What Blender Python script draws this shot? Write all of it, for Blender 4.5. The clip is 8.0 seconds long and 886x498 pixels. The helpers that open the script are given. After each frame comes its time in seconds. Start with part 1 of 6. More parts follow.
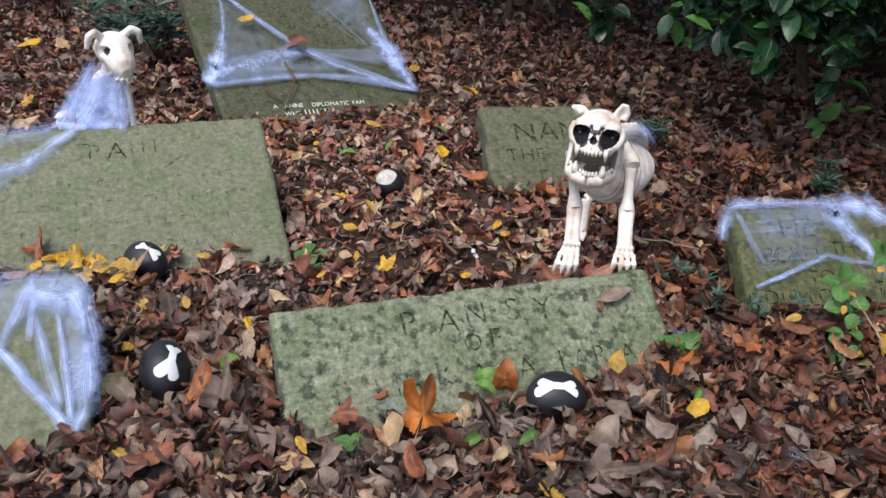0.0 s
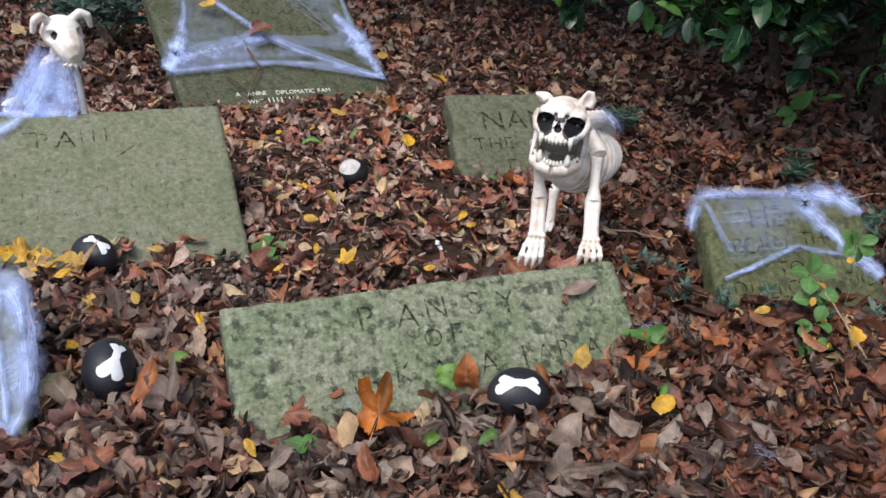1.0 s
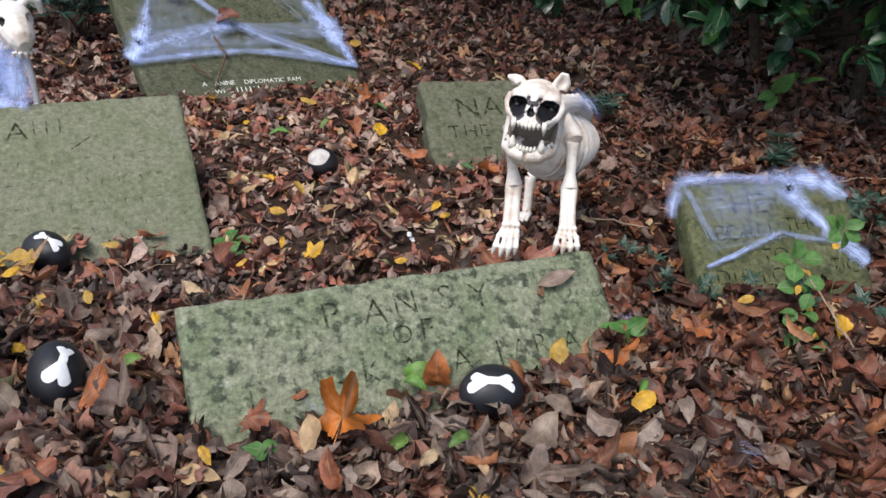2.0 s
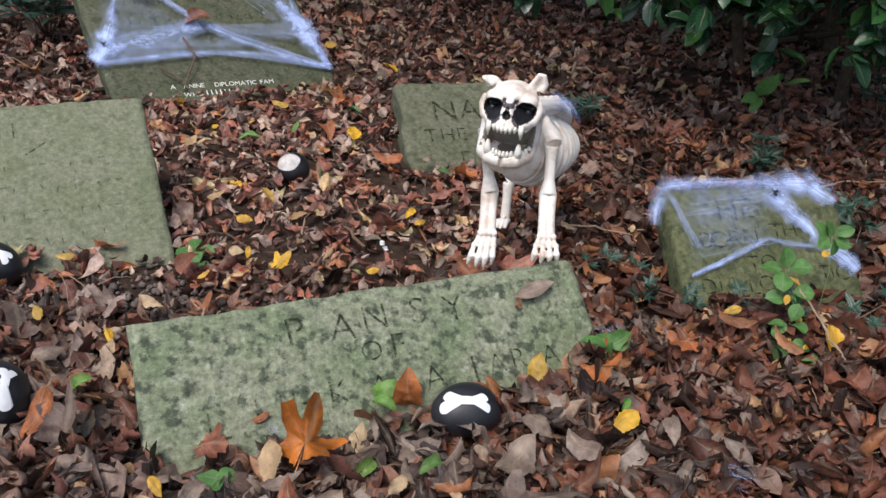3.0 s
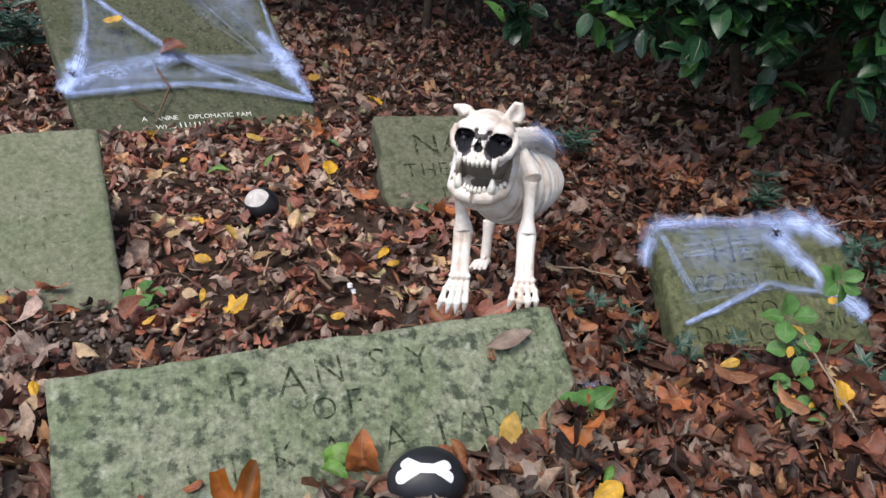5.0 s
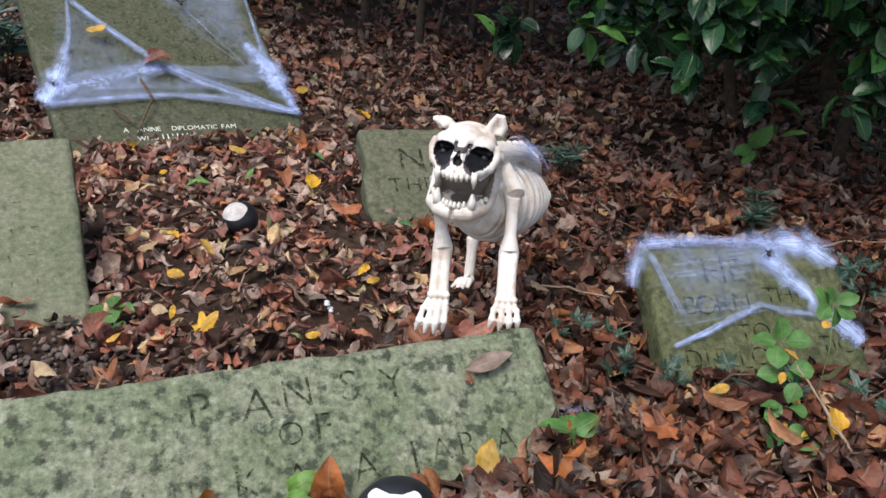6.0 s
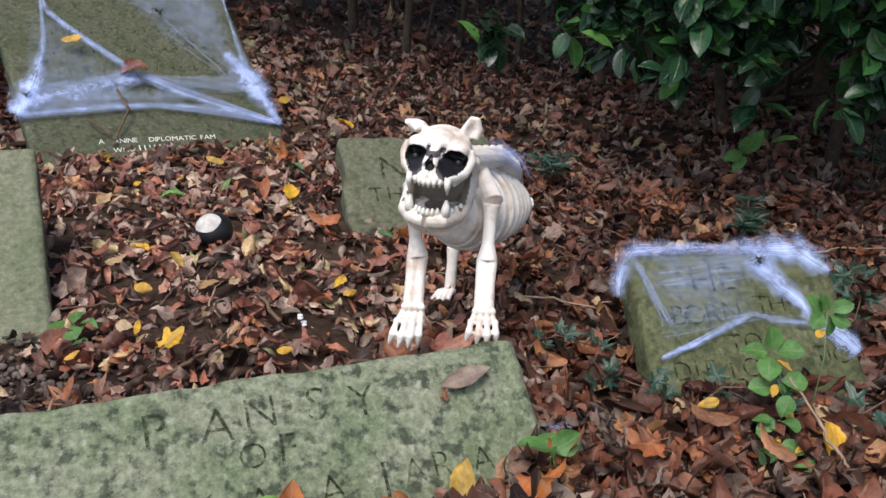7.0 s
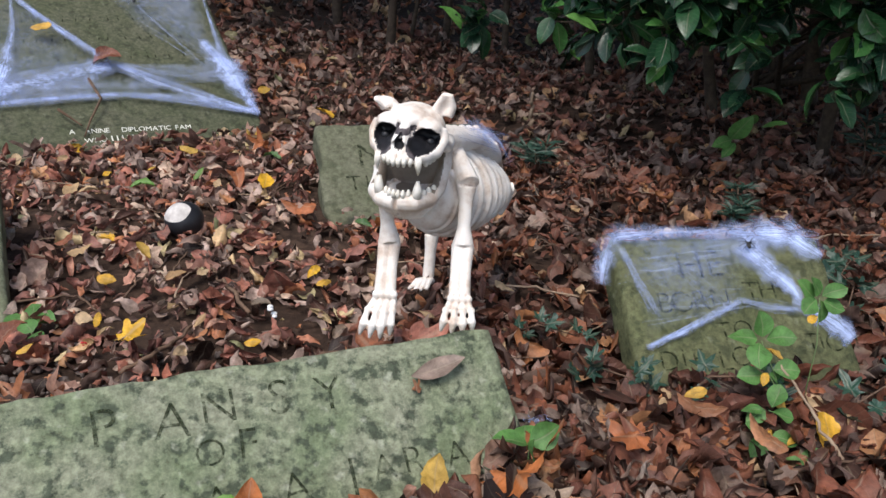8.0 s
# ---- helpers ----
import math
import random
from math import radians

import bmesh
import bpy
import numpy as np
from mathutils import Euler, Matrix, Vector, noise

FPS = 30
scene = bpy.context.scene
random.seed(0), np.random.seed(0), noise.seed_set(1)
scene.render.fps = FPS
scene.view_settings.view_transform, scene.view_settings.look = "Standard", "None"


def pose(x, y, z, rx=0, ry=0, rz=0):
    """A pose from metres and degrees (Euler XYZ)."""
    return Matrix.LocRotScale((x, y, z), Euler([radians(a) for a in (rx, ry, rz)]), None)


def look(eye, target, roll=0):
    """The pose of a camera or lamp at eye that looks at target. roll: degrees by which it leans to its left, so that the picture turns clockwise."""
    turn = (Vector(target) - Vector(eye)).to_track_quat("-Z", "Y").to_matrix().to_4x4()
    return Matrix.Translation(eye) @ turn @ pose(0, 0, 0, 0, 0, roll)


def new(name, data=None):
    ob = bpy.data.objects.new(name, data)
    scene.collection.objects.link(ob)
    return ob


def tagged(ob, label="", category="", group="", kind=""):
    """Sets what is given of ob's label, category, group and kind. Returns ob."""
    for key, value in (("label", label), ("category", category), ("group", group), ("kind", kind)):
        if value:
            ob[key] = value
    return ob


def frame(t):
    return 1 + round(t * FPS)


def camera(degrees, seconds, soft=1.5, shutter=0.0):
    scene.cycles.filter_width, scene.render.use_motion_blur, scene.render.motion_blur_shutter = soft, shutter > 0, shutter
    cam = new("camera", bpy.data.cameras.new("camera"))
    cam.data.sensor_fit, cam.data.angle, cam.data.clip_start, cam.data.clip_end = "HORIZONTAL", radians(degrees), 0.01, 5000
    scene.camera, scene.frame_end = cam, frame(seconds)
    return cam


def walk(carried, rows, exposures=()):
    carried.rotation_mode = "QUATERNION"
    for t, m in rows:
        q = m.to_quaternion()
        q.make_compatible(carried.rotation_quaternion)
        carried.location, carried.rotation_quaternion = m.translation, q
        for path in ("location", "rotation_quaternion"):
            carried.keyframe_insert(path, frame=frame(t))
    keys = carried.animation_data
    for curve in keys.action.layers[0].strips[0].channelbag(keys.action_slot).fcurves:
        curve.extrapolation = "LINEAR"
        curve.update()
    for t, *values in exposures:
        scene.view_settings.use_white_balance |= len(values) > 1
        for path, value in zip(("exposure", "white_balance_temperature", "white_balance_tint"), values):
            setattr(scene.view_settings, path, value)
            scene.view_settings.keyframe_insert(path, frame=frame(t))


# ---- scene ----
cam = camera(57.0, 8.0)
PATH = [
    (0, (0.049, 0.012, 1.11), (0.025, 1.777, 0.171), 3.5),
    (0.5, (0.067, 0.031, 1.1), (0.071, 1.792, 0.152), 3.8),
    (1, (0.09, 0.073, 1.086), (0.12, 1.829, 0.128), 4.1),
    (1.5, (0.109, 0.111, 1.063), (0.154, 1.858, 0.09), 3.9),
    (3, (0.153, 0.235, 1.015), (0.258, 1.985, 0.052), 4.1),
    (3.5, (0.169, 0.28, 0.998), (0.271, 2.042, 0.057), 4.0),
    (4, (0.19, 0.312, 0.992), (0.283, 2.086, 0.072), 3.5),
    (4.5, (0.211, 0.349, 0.973), (0.303, 2.132, 0.071), 3.7),
    (6, (0.268, 0.44, 0.932), (0.368, 2.249, 0.084), 4.8),
    (6.5, (0.291, 0.477, 0.916), (0.392, 2.294, 0.086), 4.5),
    (7, (0.313, 0.502, 0.898), (0.419, 2.324, 0.08), 4.3),
    (7.5, (0.332, 0.533, 0.871), (0.449, 2.355, 0.054), 4.3),
    (8, (0.353, 0.56, 0.847), (0.476, 2.38, 0.027), 4.1),
]
walk(cam, [(t, look(eye, target, roll)) for t, eye, target, roll in PATH], [(0, 0.43), (4.5, 0.44), (6, 0.49), (8, 0.49)])

# ---- light ----
world = bpy.data.worlds.new("overcast_sky")
scene.world = world
world.use_nodes = True
wn = world.node_tree
sky = wn.nodes.new("ShaderNodeTexSky")
sky.sky_type = "NISHITA"
sky.sun_disc = False
sky.sun_elevation = radians(62)
sky.sun_rotation = radians(214)
sky.dust_density = 3.0
wn.links.new(sky.outputs["Color"], wn.nodes["Background"].inputs["Color"])
wn.nodes["Background"].inputs["Strength"].default_value = 0.15
sun = new("sun", bpy.data.lights.new("sun", "SUN"))
sun.data.energy = 1.7
sun.data.angle = radians(25)
sun.data.color = (1.0, 0.97, 0.94)
sun.matrix_world = look((-1.5, -2.2, 5.2), (0, 0, 0))

rng = np.random.default_rng(7)


# ---- materials ----
def node(mat, kind, **values):
    n = mat.node_tree.nodes.new(kind)
    for key, value in values.items():
        n.inputs[key].default_value = value
    return n


def link(mat, a, b):
    mat.node_tree.links.new(a, b)


def base_mat(name, colour, rough=0.6, spec=0.4):
    mat = bpy.data.materials.new(name)
    mat.use_nodes = True
    b = mat.node_tree.nodes["Principled BSDF"]
    b.inputs["Base Color"].default_value = (*colour, 1)
    b.inputs["Roughness"].default_value = rough
    b.inputs["Specular IOR Level"].default_value = spec
    return mat, b


def ramp(mat, source, stops):
    r = mat.node_tree.nodes.new("ShaderNodeValToRGB")
    els = r.color_ramp.elements
    while len(els) < len(stops):
        els.new(0.5)
    for e, (p, c) in zip(els, stops):
        e.position, e.color = p, (*c, 1)
    link(mat, source, r.inputs["Fac"])
    return r.outputs["Color"]


def coords(mat, scale=(1, 1, 1)):
    tc = mat.node_tree.nodes.new("ShaderNodeTexCoord")
    mp = node(mat, "ShaderNodeMapping", Scale=scale)
    link(mat, tc.outputs["Object"], mp.inputs["Vector"])
    return mp.outputs["Vector"]


def noise_tex(mat, vec, scale, detail=6.0, rough=0.6):
    n = node(mat, "ShaderNodeTexNoise", Scale=scale, Detail=detail, Roughness=rough)
    link(mat, vec, n.inputs["Vector"])
    return n.outputs["Fac"]


def mix(mat, fac, a, b, blend="MIX"):
    m = mat.node_tree.nodes.new("ShaderNodeMix")
    m.data_type, m.blend_type = "RGBA", blend
    for sock, v in ((m.inputs[0], fac), (m.inputs[6], a), (m.inputs[7], b)):
        if isinstance(v, tuple):
            sock.default_value = (*v, 1)
        elif isinstance(v, (int, float)):
            sock.default_value = v
        else:
            link(mat, v, sock)
    return m.outputs[2]


def bump(mat, b, height, strength=0.3, distance=0.002):
    n = node(mat, "ShaderNodeBump", Strength=strength, Distance=distance)
    link(mat, height, n.inputs["Height"])
    link(mat, n.outputs["Normal"], b.inputs["Normal"])


def random_value(mat, island):
    if island:
        return mat.node_tree.nodes.new("ShaderNodeNewGeometry").outputs["Random Per Island"]
    return mat.node_tree.nodes.new("ShaderNodeObjectInfo").outputs["Random"]


def stone_mat(name, light, green, dark, speck=0.55, blotch=0.9, grain=0.75):
    mat, b = base_mat(name, light, 0.9, 0.2)
    v = coords(mat)
    big = noise_tex(mat, v, 7.0, 5.0, 0.6)
    fine = noise_tex(mat, v, 70.0, 8.0, 0.7)
    spot = noise_tex(mat, v, 30.0, 7.0, 0.62)
    c = mix(mat, ramp(mat, big, [(0.35, (0, 0, 0)), (0.65, (1, 1, 1))]), light, green)
    c = mix(mat, ramp(mat, spot, [(0.51, (0, 0, 0)), (0.60, (blotch, blotch, blotch))]), c, dark)
    pale = noise_tex(mat, v, 38.0, 3.0, 0.5)
    c = mix(mat, ramp(mat, pale, [(0.6, (0, 0, 0)), (0.72, (speck, speck, speck))]), c, (0.36, 0.38, 0.30))
    c = mix(mat, grain, c, ramp(mat, fine, [(0.32, (0.30, 0.30, 0.28)), (0.5, (0.95, 0.95, 0.93)), (0.68, (1.7, 1.7, 1.65))]), "MULTIPLY")
    link(mat, c, b.inputs["Base Color"])
    bump(mat, b, fine, 0.7, 0.003)
    return mat


STONE = stone_mat("lichen_sandstone", (0.240, 0.252, 0.184), (0.150, 0.186, 0.110), (0.052, 0.066, 0.046))
STONE_DARK = stone_mat("damp_mossy_stone", (0.104, 0.108, 0.074), (0.072, 0.084, 0.048), (0.035, 0.042, 0.026), 0.12, 0.6, 0.55)
STONE_GREY = stone_mat("grey_green_chipped_stone", (0.150, 0.152, 0.108), (0.105, 0.115, 0.072), (0.06, 0.068, 0.042), 0.15, 0.6, 0.55)
STONE_MID = stone_mat("green_algae_stone", (0.128, 0.134, 0.072), (0.090, 0.102, 0.050), (0.035, 0.043, 0.024), 0.15, 0.6, 0.6)
STONE_PALE = stone_mat("weathered_green_stone", (0.200, 0.208, 0.148), (0.155, 0.175, 0.106), (0.10, 0.115, 0.072), 0.25, 0.45, 0.5)


def worn_letter_mat(name, colour, low, high):
    mat, b = base_mat(name, colour, 0.95, 0.1)
    v = coords(mat)
    n = noise_tex(mat, v, 60.0, 4.0, 0.6)
    a = ramp(mat, n, [(low, (0, 0, 0)), (high, (1, 1, 1))])
    link(mat, a, b.inputs["Alpha"])
    return mat


CARVED = worn_letter_mat("dark_worn_letters", (0.040, 0.050, 0.028), 0.38, 0.70)
CARVED_FAINT = worn_letter_mat("faint_dark_worn_letters", (0.03, 0.04, 0.02), 0.42, 0.68)
CARVED_GONE = worn_letter_mat("nearly_lost_letters", (0.05, 0.06, 0.035), 0.48, 0.80)
LETTER_WHITE = worn_letter_mat("white_letter_paint", (0.75, 0.77, 0.7), 0.22, 0.36)


def leaf_mat(name, stops, island=True, rough=0.55, spec=0.4, through_light=0.12, vein=0.5):
    """A leaf: its own tone, blotches, midrib and side veins."""
    mat, b = base_mat(name, (0.1, 0.06, 0.03), rough, spec)
    r = random_value(mat, island)
    v = coords(mat)
    own = node(mat, "ShaderNodeVectorMath")
    own.operation = "ADD"
    link(mat, v, own.inputs[0])
    link(mat, r, own.inputs[1])
    k = 1.0 if island else 0.06
    fine = noise_tex(mat, own.outputs[0], 90.0 * k, 5.0, 0.7)
    blot = noise_tex(mat, own.outputs[0], 32.0 * k, 4.0, 0.6)
    c = ramp(mat, r, stops)
    c = mix(mat, vein, c, ramp(mat, blot, [(0.36, (0.30, 0.26, 0.25)), (0.5, (0.95, 0.92, 0.9)), (0.66, (1.5, 1.45, 1.45))]), "MULTIPLY")
    c = mix(mat, vein, c, ramp(mat, fine, [(0.34, (0.45, 0.42, 0.4)), (0.5, (1, 1, 1)), (0.66, (1.5, 1.5, 1.5))]), "MULTIPLY")
    uv = mat.node_tree.nodes.new("ShaderNodeUVMap")
    uv.uv_map = "blade"
    sep = mat.node_tree.nodes.new("ShaderNodeSeparateXYZ")
    link(mat, uv.outputs["UV"], sep.inputs[0])

    def math_node(op, x, y=None):
        n = mat.node_tree.nodes.new("ShaderNodeMath")
        n.operation = op
        for sock, val in zip(n.inputs, (x, y)):
            if isinstance(val, (int, float)):
                sock.default_value = val
            elif val is not None:
                link(mat, val, sock)
        return n.outputs[0]

    t = math_node("ABSOLUTE", sep.outputs["Y"])
    rib = ramp(mat, t, [(0.03, (1, 1, 1)), (0.09, (0, 0, 0))])
    saw = math_node("FRACT", math_node("ADD", math_node("MULTIPLY", sep.outputs["X"], 8.0), math_node("MULTIPLY", t, -1.6)))
    side = ramp(mat, saw, [(0.0, (0.55, 0.55, 0.55)), (0.13, (0, 0, 0))])
    lines = mix(mat, 1.0, rib, side, "LIGHTEN")
    c = mix(mat, mix(mat, 1.0, lines, (0.45, 0.45, 0.45), "MULTIPLY"), c, mix(mat, 0.5, c, (0.42, 0.36, 0.26)))
    link(mat, c, b.inputs["Base Color"])
    h = mix(mat, 0.6, fine, lines, "SUBTRACT")
    bump(mat, b, h, 0.55, 0.002)
    if through_light:
        tr = mat.node_tree.nodes.new("ShaderNodeBsdfTranslucent")
        link(mat, c, tr.inputs["Color"])
        ms = node(mat, "ShaderNodeMixShader", Fac=through_light)
        link(mat, b.outputs[0], ms.inputs[1])
        link(mat, tr.outputs[0], ms.inputs[2])
        link(mat, ms.outputs[0], mat.node_tree.nodes["Material Output"].inputs["Surface"])
    return mat


LITTER = leaf_mat("dead_leaves", [
    (0.0, (0.022, 0.013, 0.01)), (0.10, (0.060, 0.031, 0.022)), (0.20, (0.14, 0.062, 0.049)), (0.32, (0.24, 0.095, 0.067)),
    (0.40, (0.085, 0.055, 0.045)), (0.52, (0.33, 0.250, 0.21)), (0.60, (0.15, 0.095, 0.076)), (0.70, (0.29, 0.110, 0.073)),
    (0.80, (0.44, 0.330, 0.252)), (0.88, (0.18, 0.075, 0.059)), (0.94, (0.36, 0.150, 0.067)), (0.98, (0.46, 0.330, 0.183)), (1.0, (0.12, 0.150, 0.073))])
# The tones above raised by half, painting in brighter light on the middle ground.
LITTER_LIT = leaf_mat("lit_pale_dead_leaves", [
    (0.0, (0.033, 0.019, 0.015)), (0.10, (0.090, 0.046, 0.034)), (0.20, (0.210, 0.093, 0.074)), (0.32, (0.360, 0.143, 0.101)),
    (0.40, (0.128, 0.083, 0.067)), (0.52, (0.495, 0.375, 0.315)), (0.60, (0.225, 0.143, 0.114)), (0.70, (0.435, 0.165, 0.109)),
    (0.80, (0.620, 0.495, 0.378)), (0.88, (0.270, 0.112, 0.088)), (0.94, (0.540, 0.225, 0.101)), (0.98, (0.620, 0.495, 0.274)), (1.0, (0.180, 0.225, 0.109))])
LITTER_GREY = leaf_mat("old_grey_brown_leaves", [
    (0.0, (0.028, 0.019, 0.017)), (0.18, (0.072, 0.048, 0.040)), (0.34, (0.155, 0.108, 0.086)), (0.46, (0.276, 0.224, 0.185)),
    (0.56, (0.083, 0.048, 0.038)), (0.68, (0.143, 0.060, 0.044)), (0.78, (0.231, 0.103, 0.064)), (0.86, (0.188, 0.145, 0.116)), (0.94, (0.375, 0.278, 0.201)), (1.0, (0.397, 0.181, 0.086))])
# Red-brown leaves, their tones also lowered to paint in the laurel's shade.
LITTER_RED = leaf_mat("shade_toned_red_brown_leaves", [
    (0.0, (0.020, 0.011, 0.009)), (0.14, (0.060, 0.030, 0.022)), (0.26, (0.135, 0.052, 0.034)), (0.38, (0.20, 0.070, 0.040)), (0.46, (0.075, 0.045, 0.036)), (0.56, (0.17, 0.062, 0.040)),
    (0.66, (0.26, 0.095, 0.045)), (0.74, (0.11, 0.066, 0.052)), (0.82, (0.27, 0.200, 0.160)), (0.90, (0.15, 0.055, 0.036)), (0.96, (0.36, 0.150, 0.060)), (1.0, (0.40, 0.290, 0.170))])
TONES = {
    "yellow": leaf_mat("yellow_leaf", [(0.0, (0.72, 0.42, 0.03)), (0.5, (0.62, 0.36, 0.05)), (1.0, (0.55, 0.36, 0.08))], False, 0.5, 0.4, 0.2, 0.35),
    "tan": leaf_mat("tan_leaf", [(0.0, (0.50, 0.34, 0.18)), (0.5, (0.56, 0.42, 0.26)), (1.0, (0.40, 0.25, 0.12))], False, 0.6, 0.3, 0.2, 0.35),
    "orange": leaf_mat("orange_brown_leaf", [(0.0, (0.40, 0.135, 0.04)), (0.4, (0.28, 0.095, 0.045)), (0.7, (0.20, 0.070, 0.042)), (1.0, (0.33, 0.15, 0.07))], False, 0.55, 0.4, 0.15, 0.5),
    "green": leaf_mat("green_leaf", [(0.0, (0.10, 0.26, 0.035)), (0.5, (0.16, 0.28, 0.06)), (1.0, (0.05, 0.14, 0.04))], False, 0.45, 0.5, 0.2, 0.3),
    "grey": leaf_mat("grey_brown_leaf", [(0.0, (0.22, 0.17, 0.135)), (0.5, (0.27, 0.20, 0.16)), (1.0, (0.17, 0.13, 0.085))], False, 0.5, 0.5, 0.1, 0.45),
}
MAPLE_ORANGE = leaf_mat("orange_maple_leaf", [(0.0, (0.46, 0.145, 0.022)), (1.0, (0.46, 0.145, 0.022))], False, 0.5, 0.4, 0.2, 0.5)
LAUREL = leaf_mat("glossy_evergreen_leaf", [(0.0, (0.009, 0.032, 0.018)), (0.45, (0.014, 0.050, 0.025)), (0.72, (0.024, 0.088, 0.032)), (0.90, (0.055, 0.18, 0.040)), (1.0, (0.11, 0.27, 0.06))], True, 0.20, 0.55, 0.1, 0.3)
BRAMBLE = leaf_mat("bright_green_leaf", [(0.0, (0.05, 0.15, 0.035)), (0.6, (0.09, 0.22, 0.055)), (1.0, (0.17, 0.29, 0.09))], True, 0.5, 0.4, 0.2, 0.35)
IVY = leaf_mat("dark_ivy_leaf", [(0.0, (0.012, 0.040, 0.028)), (0.6, (0.020, 0.060, 0.040)), (1.0, (0.035, 0.085, 0.050))], True, 0.4, 0.5, 0.08, 0.35)
FAR_GREEN = leaf_mat("dark_hedge_leaf", [(0.0, (0.008, 0.022, 0.010)), (0.7, (0.020, 0.050, 0.018)), (1.0, (0.04, 0.09, 0.03))], True, 0.4, 0.4, 0.08, 0.3)


def soil_mat():
    mat, b = base_mat("dark_soil", (0.05, 0.033, 0.024), 0.95, 0.2)
    v = coords(mat)
    n = noise_tex(mat, v, 30.0, 8.0, 0.7)
    c = ramp(mat, n, [(0.25, (0.012, 0.008, 0.006)), (0.5, (0.045, 0.028, 0.020)), (0.75, (0.11, 0.07, 0.05))])
    link(mat, c, b.inputs["Base Color"])
    bump(mat, b, n, 1.0, 0.01)
    return mat


SOIL = soil_mat()


def noisy(name, a, c, scale, rough, spec=0.4, dist=0.001, strength=0.3):
    mat, b = base_mat(name, a, rough, spec)
    v = coords(mat)
    n = noise_tex(mat, v, scale, 6.0, 0.6)
    link(mat, ramp(mat, n, [(0.35, a), (0.65, c)]), b.inputs["Base Color"])
    bump(mat, b, n, strength, dist)
    return mat


def bone_mat():
    """Ivory plastic with a thin brown wash in its hollows that doubles as shade."""
    mat, b = base_mat("ivory_plastic_bone", (0.80, 0.75, 0.68), 0.42, 0.4)
    v = coords(mat)
    n = noise_tex(mat, v, 14.0, 6.0, 0.65)
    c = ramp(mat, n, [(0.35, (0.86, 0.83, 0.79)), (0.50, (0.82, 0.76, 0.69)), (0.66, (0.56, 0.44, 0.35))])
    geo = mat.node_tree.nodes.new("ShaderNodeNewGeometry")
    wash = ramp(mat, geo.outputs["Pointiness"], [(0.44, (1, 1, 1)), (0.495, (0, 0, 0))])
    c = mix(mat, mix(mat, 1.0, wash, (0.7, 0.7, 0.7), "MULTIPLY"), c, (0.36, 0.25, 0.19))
    link(mat, c, b.inputs["Base Color"])
    bump(mat, b, noise_tex(mat, v, 90.0, 5.0, 0.6), 0.35, 0.0015)
    return mat


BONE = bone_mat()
BONE_DARK = noisy("dark_bone_hollow", (0.25, 0.205, 0.16), (0.16, 0.125, 0.095), 30.0, 0.6)
BONE_WASH = noisy("dark_painted_wash", (0.045, 0.038, 0.042), (0.10, 0.085, 0.09), 70.0, 0.5)
SOCKET = noisy("black_eye_socket", (0.008, 0.008, 0.010), (0.02, 0.02, 0.024), 60.0, 0.35, 0.5)
TOOTH = noisy("white_plastic_tooth", (0.82, 0.80, 0.74), (0.74, 0.70, 0.60), 60.0, 0.35)
PEBBLE = noisy("black_painted_pebble", (0.010, 0.011, 0.015), (0.020, 0.021, 0.026), 40.0, 0.5, 0.5, 0.002, 0.3)
WHITE_PAINT = noisy("white_brushed_paint", (0.82, 0.84, 0.84), (0.72, 0.74, 0.76), 50.0, 0.5)
GREY_FACE = noisy("chalky_white_stone_face", (0.66, 0.63, 0.60), (0.42, 0.39, 0.37), 40.0, 0.8)
BARK = noisy("grey_brown_bark", (0.10, 0.075, 0.055), (0.05, 0.038, 0.03), 45.0, 0.9, 0.2, 0.004, 0.8)
TWIG = noisy("dry_twig", (0.17, 0.11, 0.075), (0.08, 0.05, 0.035), 60.0, 0.85, 0.2, 0.002, 0.6)
PALE_TWIG = noisy("pale_dead_stem", (0.36, 0.27, 0.19), (0.24, 0.17, 0.12), 60.0, 0.8, 0.2, 0.002, 0.5)
SPIDER = noisy("black_plastic_spider", (0.01, 0.01, 0.012), (0.02, 0.02, 0.022), 60.0, 0.4)
BERRY = noisy("red_berry", (0.55, 0.02, 0.02), (0.4, 0.015, 0.015), 60.0, 0.3)
GRIT = noisy("grey_grit", (0.16, 0.13, 0.115), (0.08, 0.06, 0.05), 60.0, 0.85)


def fibre_mat(name, alpha):
    mat, b = base_mat(name, (0.52, 0.64, 1.0), 0.8, 0.2)
    b.inputs["Alpha"].default_value = alpha
    return mat


FIBRE = fibre_mat("web_fibre", 0.24)


